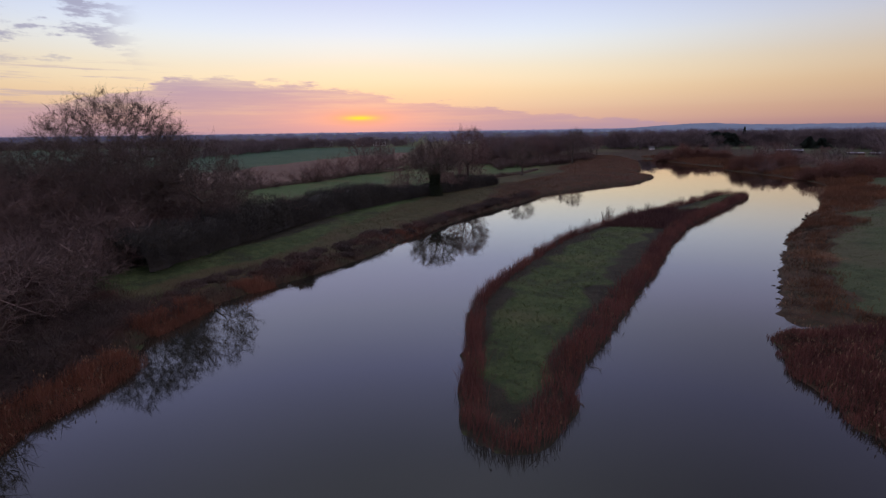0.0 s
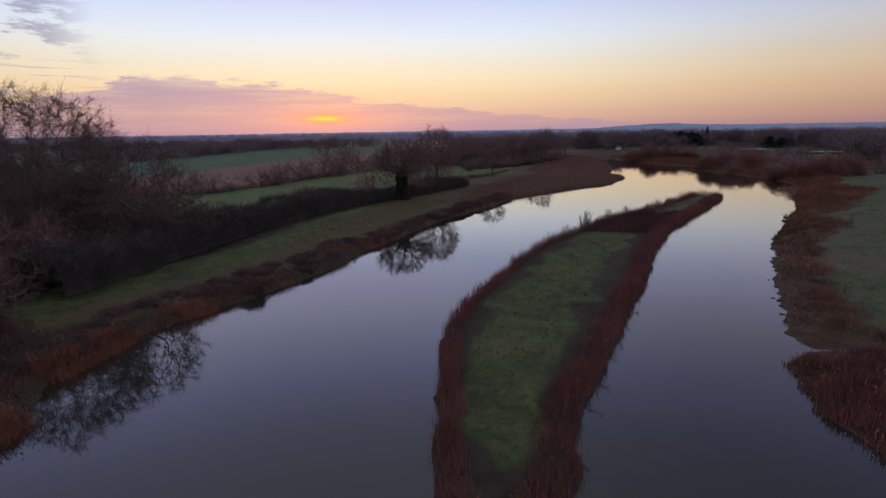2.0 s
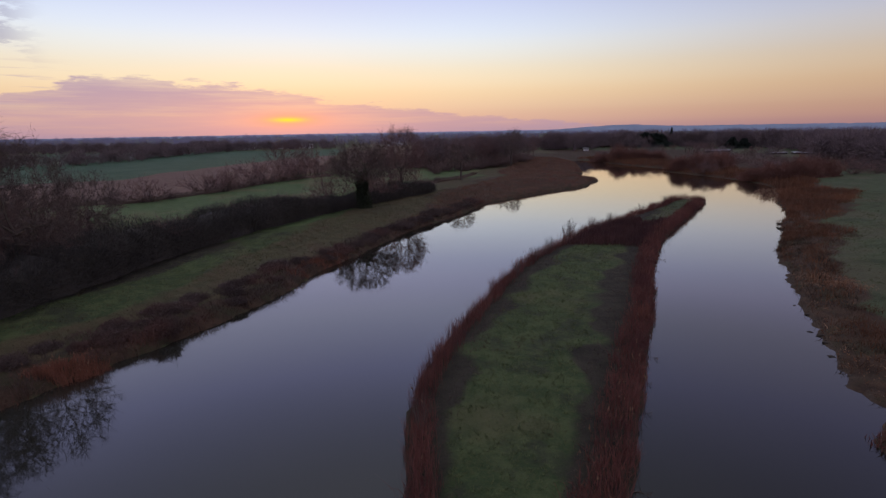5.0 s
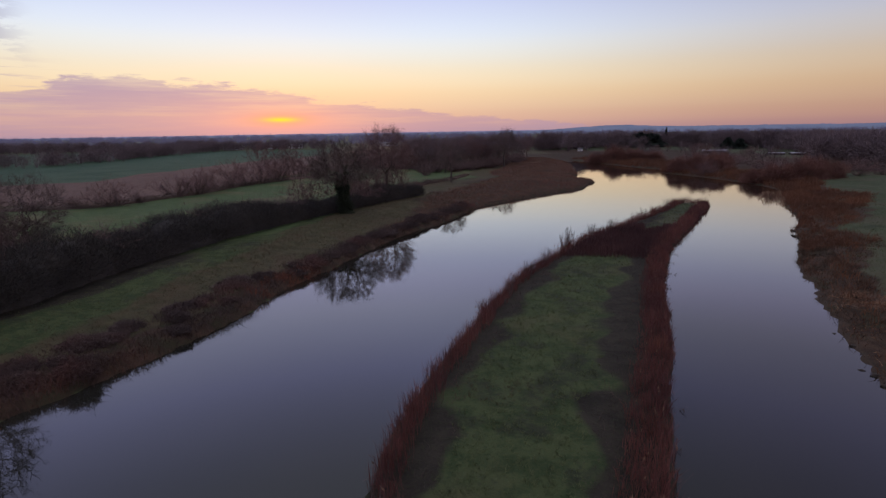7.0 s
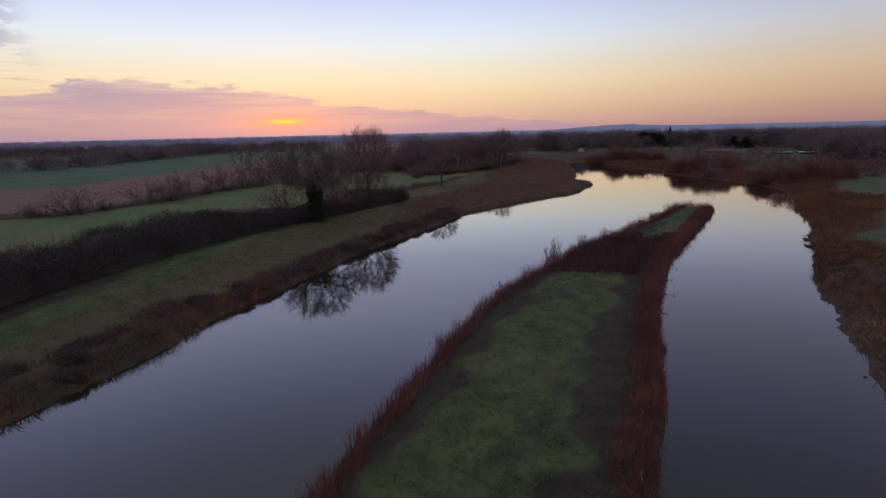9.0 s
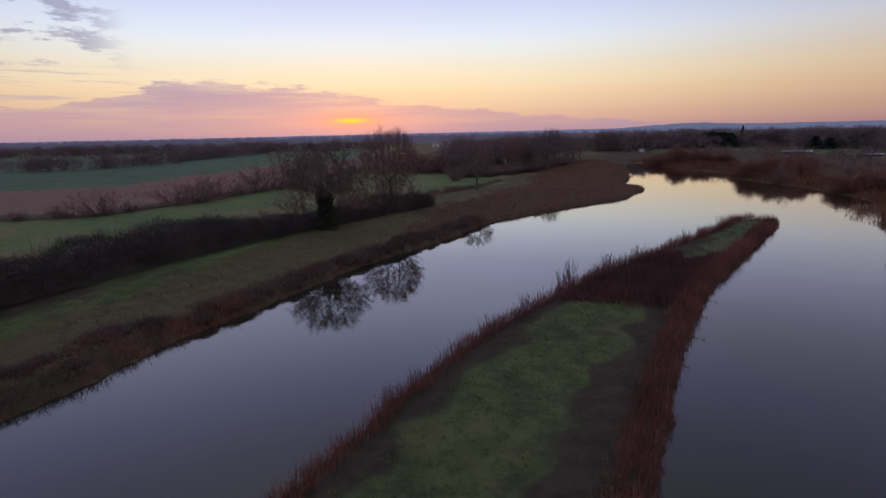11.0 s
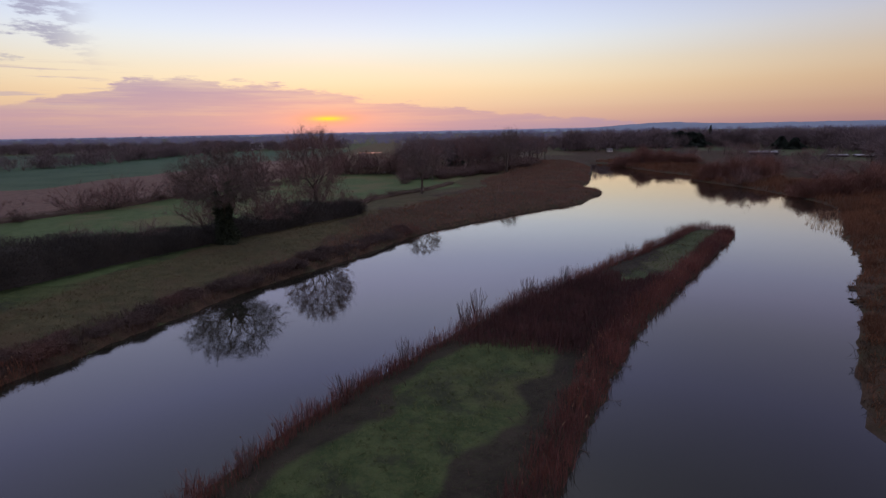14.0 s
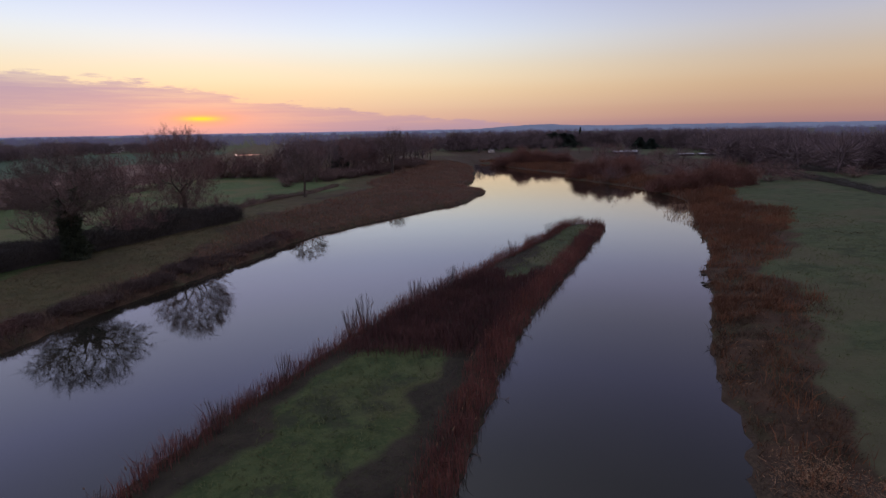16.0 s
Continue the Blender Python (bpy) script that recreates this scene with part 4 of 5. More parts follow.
build_hedge("field_hedge", "low brown hedge between pasture and ploughed land",
            [(-158.0, 145.3), (-122.0, 140.1), (-77.9, 134.9), (-59.6, 137.1), (-46.7, 150.6), (-39.7, 168.9), (-31.8, 187.6), (-19.2, 204.5)], 1.2, 1.1, 3, "twig_dark", 40)


build_hedge("low_hedge", "low dark hedge crossing the far meadow",
            [(172, 190), (165, 175), (159, 162), (151, 147), (143.5, 132.5), (134, 114)], 1.3, 1.4, 4, "hedge", 40)
build_hedge("low_hedge", "dark hedge along the meadow's far side",
            [(176, 204), (183, 190), (189, 174), (195, 150)], 1.5, 2.0, 5, "hedge", 36)


# ---- trees of the riverside field ----
def add_ivy(ob, seed, height, radius, count=8000):
    r = np.random.default_rng(seed)
    a = r.uniform(0, 6.283, count)
    z = r.uniform(0, 1, count) ** 1.2 * height * (0.8 + 0.25 * np.sin(2 * a + 1.0) + 0.2 * np.sin(5 * a))
    rough = np.array([noise.noise(Vector((math.cos(b) * 1.5, math.sin(b) * 1.5, q * 0.9 + seed))) for b, q in zip(a, z)])
    rad = radius * (1.2 - 0.5 * np.sin(np.clip(z / height, 0, 1) * 2.6)) * r.uniform(0.4, 1.1, count) * (1 + 0.7 * rough)
    p = np.stack([rad * np.cos(a), rad * np.sin(a), z], 1)
    d = np.stack([np.cos(a), np.sin(a), 0 * a], 1) * 0.6 + r.normal(0, 0.8, (count, 3))
    part("ivy", mesh_of("ivy", *spikes(p, p + d * 0.28, 0.08), "ivy"), ob, "dark evergreen ivy wrapped round the trunk")


ivy_tree = make_tree("ivy_tree", "bare spreading tree with an ivy-clad trunk by the hedge", "tree", 41, "twig", 46000, 0.010, height=13.3, wide=6.6, fork=4.9, tips=900, girth=0.7, lift=0.36, skirt=1.02, gnarl=0.13)
add_ivy(ivy_tree, 3, 6.8, 1.25, 20000)
ivy_tree.matrix_basis = at_ground(-4.9, 119.9, 30, 1.0, 1.0)
round_tree = make_tree("round_tree", "bare rounded reddish-brown tree beside the hedge", "tree", 57, "twig_red", 56000, 0.010, height=15.9, wide=6.2, fork=2.6, tips=1000, girth=0.5, lift=0.55, gnarl=0.08, skirt=1.0)
round_tree.matrix_basis = at_ground(3.6, 141.5, 0, 1.0, 1.0)
field_tree = make_tree("field_tree", "small bare tree with a clean trunk at the field edge", "tree", 63, "twig", 13000, 0.013, height=11.5, wide=4.8, fork=4.2, tips=260, girth=0.3, lift=0.45)
field_tree.matrix_basis = at_ground(22.6, 173.3, 0, 1.0, 1.0)
put_copy(field_tree, at_ground(53.0, 234.5, 140, 1.42, 1.2), "bare tree standing at the front of the riverside wood")
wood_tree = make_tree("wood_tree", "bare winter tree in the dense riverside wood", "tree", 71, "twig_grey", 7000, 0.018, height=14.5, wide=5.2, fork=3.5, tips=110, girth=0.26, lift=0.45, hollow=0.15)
wood_tree.matrix_basis = at_ground(47.0, 238.0, 0, 1.0, 1.1)
wood_tree_b = make_tree("wood_tree", "bare winter tree in the dense riverside wood", "tree", 83, "twig_red", 7000, 0.018, height=13.0, wide=4.8, fork=1.6, tips=110, girth=0.24, lift=0.5, hollow=0.15)
wood_tree_b.matrix_basis = at_ground(26, 212, 0, 1.0, 1.0)
for x, y, a, s, w in ((-37.0, 206.0, 30, 1.0, 1.15), (-26.7, 208.8, 120, 0.8, 1.0), (-13.1, 226.5, 200, 0.7, 1.0), (-5.0, 243.0, 40, 0.62, 1.0), (4.0, 247.0, 140, 0.66, 1.0), (12.0, 243.0, 260, 0.7, 1.0), (-31.0, 214.0, 10, 0.85, 1.0)):
    put_copy(wood_tree_b, at_ground(x, y, a, s, w), "bare reddish tree in the row behind the pasture")
for x, y, k in ((-2.2, 131.0, 0.75), (-0.2, 135.0, 0.8), (1.2, 149.0, 0.8), (7.0, 149.5, 0.6), (-12.5, 133.5, 0.9), (-6.0, 139.0, 1.0)):
    put_copy(bush_red, at_ground(x, y, rng.uniform(0, 360), k * 1.2, k), "tall bare reddish thorn bush among the field trees")
# the riverside wood
n = 0
while n < 70:
    x, y = rng.uniform(16, 89), rng.uniform(195, 325)
    front = np.interp(x, [6, 17, 41, 66, 89], [219, 204, 227, 269, 313])
    if y < front or y > front + 62 or inside(river_line, np.array([[x, y]]))[0]:
        continue
    src = (wood_tree, wood_tree_b, wood_tree)[n % 3]
    s = rng.uniform(0.82, 1.06)
    put_copy(src, at_ground(x, y, rng.uniform(0, 360), s, s * rng.uniform(0.95, 1.2)), "bare winter tree in the dense riverside wood")
    n += 1
for i in range(84):
    t = rng.random()
    x = 17 + 58 * t
    y = np.interp(x, [6, 17, 41, 66, 89], [219, 204, 227, 269, 313]) + rng.uniform(-6, 10)
    s = rng.uniform(0.6, 1.0)
    put_copy(bush_brown, at_ground(x, y, rng.uniform(0, 360), s, s * 1.4), "dense bare bush at the foot of the riverside wood")


# ---- far woods ----
def crown_cloud(r, x, y, z, h, w, n, thick):
    """Trunk and twigs of one far tree as thin points."""
    c = np.array([x, y, z])
    u = r.normal(0, 1, (n, 3))
    u /= np.linalg.norm(u, axis=1, keepdims=True)
    u *= r.uniform(0.35, 1.0, (n, 1)) ** 0.5
    p = c + u * np.array([w, w, h * 0.48]) + np.array([0, 0, h * 0.5])
    d = u * np.array([w, w, h * 0.4]) * 0.3 + np.array([0, 0, h * 0.05]) + r.normal(0, 0.3, (n, 3))
    base = np.repeat(c[None], 3, 0) + r.normal(0, 0.2, (3, 3)) * np.array([1, 1, 0])
    return [spikes(p - d, p + d, h * thick), spikes(base, base + np.array([0, 0, h * 0.8]) + r.normal(0, w * 0.2, (3, 3)), h * 0.02)]


def far_wood(name, label, mat, spots, seed, twigs=110, thick=0.02):
    r = np.random.default_rng(seed)
    pieces = []
    spots = np.array(spots)
    zs = ground_z(spots[:, :2])
    for (x, y, h), z in zip(spots, zs):
        pieces += crown_cloud(r, x, y, z, h, h * r.uniform(0.4, 0.7), twigs, thick)
    tagged(new(name, mesh_of(name, *merged(pieces), mat)), label, "woodland", kind="structure" if name.startswith("backdrop") else "stuff")


def strip(points, count, deep, low, high, seed):
    """Spots for trees along a line in the plan."""
    r = np.random.default_rng(seed)
    c = curve_through(points, False, 3.0)
    i = r.integers(0, len(c), count)
    off = r.normal(0, deep, (count, 2))
    return [(c[k][0] + o[0], c[k][1] + o[1], r.uniform(low, high)) for k, o in zip(i, off)]


# woodland and copse take the haze-tinted twig colour
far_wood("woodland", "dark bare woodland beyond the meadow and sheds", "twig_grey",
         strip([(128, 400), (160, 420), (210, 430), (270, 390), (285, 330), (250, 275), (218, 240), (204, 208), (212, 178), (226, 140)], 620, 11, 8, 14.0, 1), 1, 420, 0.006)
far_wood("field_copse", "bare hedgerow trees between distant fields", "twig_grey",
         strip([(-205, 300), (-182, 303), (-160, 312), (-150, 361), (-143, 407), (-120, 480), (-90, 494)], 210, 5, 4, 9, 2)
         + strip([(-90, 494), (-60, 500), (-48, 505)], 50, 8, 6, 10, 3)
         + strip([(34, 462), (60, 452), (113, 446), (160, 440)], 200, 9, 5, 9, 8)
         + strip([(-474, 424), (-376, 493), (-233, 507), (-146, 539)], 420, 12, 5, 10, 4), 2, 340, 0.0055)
# these farthest bands glow blue-violet in place of real haze
far_wood("backdrop_wood", "broad bands of bare woodland in painted glowing haze towards the horizon", "far_wood",
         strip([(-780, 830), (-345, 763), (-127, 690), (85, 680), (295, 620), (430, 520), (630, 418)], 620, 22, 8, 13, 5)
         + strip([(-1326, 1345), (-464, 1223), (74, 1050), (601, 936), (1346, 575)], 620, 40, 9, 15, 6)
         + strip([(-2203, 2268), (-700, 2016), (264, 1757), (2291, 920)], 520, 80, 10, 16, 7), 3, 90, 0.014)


for i in range(60):
    x, y = rng.uniform(196, 250), rng.uniform(140, 262)
    lo = np.interp(y, [140, 178, 208, 240, 262], [222, 208, 199, 212, 230])
    k = rng.uniform(0.75, 1.0)
    put_copy(wood_tree if i % 3 else wood_tree_b, at_ground(max(x, lo), y, rng.uniform(0, 360), k, k * 0.95), "bare winter tree at the edge of the meadow wood")


for i in range(30):
    y = rng.uniform(222, 340)
    x = rng.uniform(126 + max(0, 260 - y) * 0.5, 215 - (y - 222) * 0.15)
    k = rng.uniform(0.38, 0.62)
    put_copy(wood_tree_b if i % 3 else wood_tree, at_ground(x, y, rng.uniform(0, 360), k, k * 1.5), "young bare tree in the scrub behind the far shore")


def conifer(name, seed, h, w):
    r = np.random.default_rng(seed)
    n = 5200
    z = r.random(n) ** 1.15
    a = r.uniform(0, 6.283, n)
    lump = np.array([noise.noise(Vector((math.cos(b) * 1.6, math.sin(b) * 1.6, q * 5 + seed))) for b, q in zip(a, z)])
    rad = w * (1.03 - z ** 1.15) * r.uniform(0.25, 1, n) * (1 + 0.9 * lump)
    p = np.stack([rad * np.cos(a), rad * np.sin(a), h * (0.02 + 0.98 * z)], 1)
    d = np.stack([np.cos(a), np.sin(a), -0.25 + 0 * a], 1) * w * 0.25 + r.normal(0, 0.15, (n, 3))
    ob = thing(name, "dark evergreen conifer standing beyond the river", "tree", "conifers beyond the river")
    part("trunk", mesh_of(name + "_trunk", *tubes([(0, 0, 0)], [(0, 0, h * 0.9)], [0.35], [0.1], 6), "bark"), ob)
    part("foliage", mesh_of(name + "_foliage", *spikes(p - d * 0.3, p + d, 0.22), "needle"), ob)
    return ob


pine = conifer("conifer", 4, 9.6, 3.9)
pine.matrix_basis = at_ground(196.0, 416.0, 0, 0.95, 1.25)
for x, y, s, w in ((199.4, 414.0, 1.12, 1.6), (203.3, 413.2, 1.22, 1.55), (207.0, 411.9, 1.1, 1.7), (210.6, 412.3, 1.16, 1.5), (214.5, 410.8, 1.08, 1.5), (193.6, 418.0, 0.95, 1.4), (243.0, 366.0, 0.85, 1.0), (249.0, 362.0, 0.75, 1.1), (229.5, 423.0, 1.6, 0.4),
                   (283.9, 328.2, 1.0, 1.2), (288.0, 329.5, 0.95, 1.1), (314.6, 278.4, 0.95, 1.0), (320.9, 273.1, 1.0, 1.1), (36.6, 269.7, 1.0, 0.7), (293.4, 186.2, 0.9, 1.0)):
    put_copy(pine, at_ground(x, y, rng.uniform(0, 360), s, w))


# ---- reed beds ----
def scatter(count, box, keep, seed):
    """Random spots in a box of the plan for which keep() gives a chance."""
    r = np.random.default_rng(seed)
    x0, y0, x1, y1 = box
    p = np.stack([r.uniform(x0, x1, count), r.uniform(y0, y1, count)], 1)
    dr, di = shore(p)
    ok = r.random(count) < keep(p, dr, di)
    return p[ok], land_height(p[ok], dr[ok], di[ok])


def reed_bed(name, label, mat, pts, zs, low, high, seed, thick=0.028, plumes=0.0, kind_word="reeds", flop=0.32):
    r = np.random.default_rng(seed)
    n = len(pts)
    tuft = 0.75 + 0.35 * wobble(pts, 1.3, seed) + 0.2 * wobble(pts, 0.35, seed + 2)
    h = r.uniform(low, high, n) * np.clip(tuft, 0.45, 1.35)
    a = r.uniform(0, 6.283, n)
    lean = np.stack([np.cos(a), np.sin(a), 0 * a], 1) * (h * r.uniform(0.02, flop, n))[:, None]
    p = np.column_stack([pts, zs - 0.08])
    pieces = [bent(p, lean, h, r.uniform(0.6, 1.3, n) * thick, r.uniform(0.0, 0.5, n))]
    # a hanging leaf to a stem
    for k in range(1):
        b = r.uniform(0, 6.283, n)
        s = p + lean * 0.3 + np.stack([0 * h, 0 * h, h * r.uniform(0.25, 0.7, n)], 1)
        e = s + np.stack([np.cos(b) * h * 0.22, np.sin(b) * h * 0.22, h * r.uniform(0.02, 0.25, n)], 1)
        pieces.append(spikes(s, e, thick * 0.8))
    ob = tagged(new(name, mesh_of(name, *merged(pieces), mat)), label, kind_word, kind="stuff")
    if plumes:
        ok = r.random(n) < plumes
        tip = p[ok] + lean[ok] + np.stack([0 * h[ok], 0 * h[ok], h[ok] * 0.97], 1)
        top = tip + np.stack([r.normal(0, 0.07, ok.sum()), r.normal(0, 0.07, ok.sum()), r.uniform(0.2, 0.36, ok.sum())], 1)
        part("seed_heads", mesh_of(name + "_heads", *spindles(tip, top, 0.04), "plume"), ob, "pale feathery seed heads")
    return ob


def band(d, start, full, stop, end):
    return smooth01(d, start, full) * (1 - smooth01(d, stop, end))


ISLE_BOX = (-3, 18, 75, 134)


def right_half(p):
    """1 on the island's right-hand shore."""
    mid = np.interp(p[:, 1], [20.5, 38, 63.3, 80.3, 102.3, 128.2], [1.9, 5.5, 17.5, 28.8, 45.5, 68.8])
    return (p[:, 0] > mid) * 1.0


def west_reeds(p, dr, di):
    return (1 - right_half(p)) * band(di, -0.35, 0.1, 0.8, 1.7)


def east_reeds(p, dr, di):
    return right_half(p) * band(di, -0.35, 0.15, 1.4, 2.5)


pts, zs = scatter(540000, ISLE_BOX, west_reeds, 1)
reed_bed("reed_bed", "tall rust-red reeds fringing the island shore", "reed", pts, zs, 1.0, 2.2, 1, 0.012, 0.01, "reeds", 0.4)
pts, zs = scatter(540000, ISLE_BOX, east_reeds, 2)
reed_bed("reed_bed", "tall rust-red and golden reeds fringing the island", "reed", pts, zs, 0.8, 1.75, 2, 0.013, 0.01, "reeds", 0.45)
pts, zs = scatter(110000, ISLE_BOX, lambda p, dr, di: right_half(p) * band(di, 0.1, 0.6, 1.0, 1.8) * smooth01(wobble(p, 0.5, 6.0), 0.0, 0.6), 9)
reed_bed("reed_clump", "golden-orange dry reeds among the red ones", "reed_gold", pts, zs, 1.1, 1.8, 9, 0.015, 0.015)


def thicket(p, dr, di):
    y = p[:, 1] + 0.35 * p[:, 0]
    return smooth01(di, 0.8, 2.0) * band(y, 92.3, 95.8, 115, 120) * (1 - inside(green_b, p))


pts, zs = scatter(120000, (16, 76, 56, 116), thicket, 3)
reed_bed("bramble_thicket", "dark red bramble and dead willowherb across the island", "bramble", pts, zs, 0.6, 1.4, 3, 0.02, 0.0, "brambles")
# dead stalks over the bare soil inside the reed fringe
pts, zs = scatter(200000, ISLE_BOX, lambda p, dr, di: 0.5 * band(di, 1.6, 2.2, 2.8, 4.2) * (1 - inside(green_a, p)) * (1 - inside(green_b, p)), 4)
reed_bed("dead_stalks", "low dead dark stalks over the island soil", "bramble_dark", pts, zs, 0.15, 0.6, 4, 0.013, 0.0, "stalks", 1.2)


def left_reeds(p, dr, di):
    patch = smooth01(wobble(p, 0.21, 8.0) + 0.25 * wobble(p, 0.8, 3.0), -0.35, 0.25)
    return side_of(p) * band(dr, -0.9, 0.0, 1.6, 3.0) * np.clip(patch, 0.12, 1)


pts, zs = scatter(130000, (-38, 6, 10, 110), left_reeds, 5)
reed_bed("sedge_fringe", "dark brown sedge and nettles along the grassy river bank", "sedge", pts, zs, 0.25, 0.8, 5, 0.018, 0.0, "sedge", 0.8)
pts, zs = scatter(150000, (-50, 2, -24, 54), lambda p, dr, di: side_of(p) * band(dr, 1.2, 2.2, 14, 18) * (1 - smooth01(p[:, 1] + 0.6 * (p[:, 0] + 30), 40, 45)), 25)
reed_bed("bramble_scrub", "dark brown tangle of bramble and dead stems on the bank", "bramble_dark", pts, zs, 0.4, 1.4, 25, 0.014, 0.0, "brambles", 1.3)
pts, zs = scatter(300000, (-38, 6, 22, 135), lambda p, dr, di: side_of(p) * band(dr, -0.3, 0.3, np.interp(p[:, 1], [70, 90], [4.0, 2.6]), np.interp(p[:, 1], [70, 90], [6.4, 4.4])) * smooth01(wobble(p, 0.3, 21.0) + 0.4 * wobble(p, 1.1, 5.0), -0.55, 0.2), 18)
reed_bed("bramble_scrub", "low dark bramble scrub along the river bank", "bramble_dark", pts, zs, 0.3, 1.0, 18, 0.015, 0.0, "brambles", 1.2)
pts, zs = scatter(110000, (-31, 12, -15, 53), lambda p, dr, di: side_of(p) * band(dr, -1.4, -0.7, 1.2, 2.2) * np.maximum(np.maximum(band(p[:, 1], 13, 15, 31.5, 33.0), band(p[:, 1], 37.0, 38.5, 44.5, 46.0)), band(p[:, 1], 49.2, 50.2, 51.4, 52.4)), 6)
reed_bed("reed_clump", "bright orange-brown reeds standing in shallow water", "reed_gold", pts, zs, 0.7, 1.5, 6, 0.012, 0.02, "reeds", 0.5)
pts, zs = scatter(30000, (-14, 70, 4, 90), lambda p, dr, di: side_of(p) * band(dr, -0.5, 0.0, 1.2, 2.4) * band(p[:, 1], 73, 75, 81.5, 84) * smooth01(wobble(p, 0.5, 11.0), -0.6, 0.1), 26)
reed_bed("reed_clump", "orange-brown reeds at the foot of the path bank", "reed_gold", pts, zs, 0.5, 1.2, 26, 0.016, 0.03)


def far_left_reeds(p, dr, di):
    return side_of(p) * (1 - smooth01(dr, np.interp(p[:, 1], *LITTER_WIDTH) - 2, np.interp(p[:, 1], *LITTER_WIDTH) + 1)) * smooth01(dr, -0.3, 0.3) * 0.8


pts, zs = scatter(260000, (2, 104, 96, 300), far_left_reeds, 7)
reed_bed("reed_bed", "wide brown reed marsh along the river bend", "reed_tan", pts, zs, 0.3, 0.85, 7, 0.024, 0.0, "reeds", 0.8)


def right_reeds(p, dr, di):
    w = np.minimum(np.interp(p[:, 1], *RIGHT_WIDTH), 16) * (1 + 0.3 * wobble(p, 0.22, 4.0))
    tall = np.clip(0.3 + 0.5 * wobble(p, 0.3, 5.0) + 0.7 * wobble(p, 1.0, 25.0) + 0.5 * smooth01(p[:, 1], 96, 110) + 0.8 * (1 - smooth01(p[:, 1], 35, 37.5)), 0.08, 1)
    return (1 - side_of(p)) * smooth01(dr, -0.2, 0.4) * (1 - smooth01(dr, w - 2.0, w + 0.6)) * tall * np.where(p[:, 1] < 38, 1, 0.35 + 0.65 * np.maximum(smooth01(dr, 1.6, 3.2), smooth01(p[:, 1], 66, 80)))


pts, zs = scatter(420000, (16, 8, 80, 96), right_reeds, 8)
reed_bed("reed_bed", "matted brown reeds and sedge on the muddy bank", "reed_mat", pts, zs, 0.25, 0.8, 8, 0.014, 0.0, "reeds", 1.4)
pts, zs = scatter(60000, (16, 38, 80, 104), lambda p, dr, di: (1 - side_of(p)) * band(dr, -0.1, 0.2, 0.9, 2.0) * smooth01(wobble(p, 0.45, 12.0), -0.5, 0.4) * (0.25 + 0.75 * smooth01(p[:, 1], 66, 80)), 15)
reed_bed("reed_fringe", "orange-brown dead grass hanging over the broken bank", "reed_rust", pts, zs, 0.3, 0.8, 15, 0.02, 0.0, "dead grass", 1.1)
pts, zs = scatter(60000, (22, 38, 80, 104), lambda p, dr, di: (1 - side_of(p)) * np.exp(-((dr - np.interp(p[:, 1], *RIGHT_WIDTH) + 1.6) / 1.3) ** 2) * smooth01(wobble(p, 0.3, 14.0), -0.45, 0.3), 16)
reed_bed("reed_bed", "dull red dead stems between bank and meadow", "reed_rust", pts, zs, 0.4, 1.0, 16, 0.02, 0.0, "brambles", 0.8)
pts, zs = scatter(22000, (22, 38, 80, 104), lambda p, dr, di: (1 - side_of(p)) * band(dr, 0.2, 0.7, 3.2, 4.6) * smooth01(wobble(p, 0.5, 17.0), -0.25, 0.45), 17)
reed_bed("straw_litter", "pale broken stems strewn over the bank", "straw", pts, zs, 0.12, 0.35, 17, 0.018, 0.0, "straw", 2.6)
pts, zs = scatter(200000, (56, 82, 126, 152), right_reeds, 10)
reed_bed("reed_bed", "rust-brown reed bed at the meadow corner", "reed_rust", pts, zs, 0.5, 1.25, 10, 0.022, 0.0, "reeds", 0.7)
pts, zs = scatter(130000, (92, 142, 146, 310), right_reeds, 11)
reed_bed("reed_bed", "reddish reeds along the far shore", "reed_rust", pts, zs, 0.9, 2.2, 11, 0.028)
pts, zs = scatter(46000, (19, 6, 36, 37.2), lambda p, dr, di: (1 - side_of(p)) * band(dr, -0.5, 0.2, 4.0, 6.0), 12)
reed_bed("reed_clump", "dense red-brown reeds on a bank spit", "reed", pts, zs, 0.5, 1.1, 12, 0.02, 0.03)
pts, zs = scatter(60000, (38, 55, 52, 72), lambda p, dr, di: (1 - side_of(p)) * np.exp(-(((p[:, 0] - 44.9) / 2.0) ** 2 + ((p[:, 1] - 62.4) / 3.4) ** 2) ** 2) * smooth01(dr, 0.2, 0.8), 14)
reed_bed("straw_mat", "flattened pale straw of old reeds on the bank", "straw", pts, zs, 0.12, 0.32, 14, 0.013, 0.0, "straw", 2.2)
# thin reeds standing out in the shallows
pts, zs = scatter(6500, (86, 122, 110, 146), lambda p, dr, di: (1 - side_of(p)) * band(dr, -5.5, -3.5, -0.5, 0.2) * 0.5, 13)
reed_bed("reed_clump", "thin pale reeds standing in open shallows", "straw", pts, np.maximum(zs, -0.3), 0.8, 1.3, 13, 0.024)


# ---- grass ----
def grass(name, label, pts, zs, low, high, seed, blades=4, thick=0.02, mat="blade"):
    r = np.random.default_rng(seed)
    p = np.repeat(np.column_stack([pts, zs - 0.03]), blades, 0)
    n = len(p)
    p[:, :2] += r.normal(0, 0.06, (n, 2))
    a = r.uniform(0, 6.283, n)
    h = r.uniform(low, high, n)
    e = p + np.stack([np.cos(a) * h * 0.7, np.sin(a) * h * 0.7, h], 1)
    tagged(new(name, mesh_of(name, *spikes(p, e, thick), mat)), label, "grass", kind="stuff")


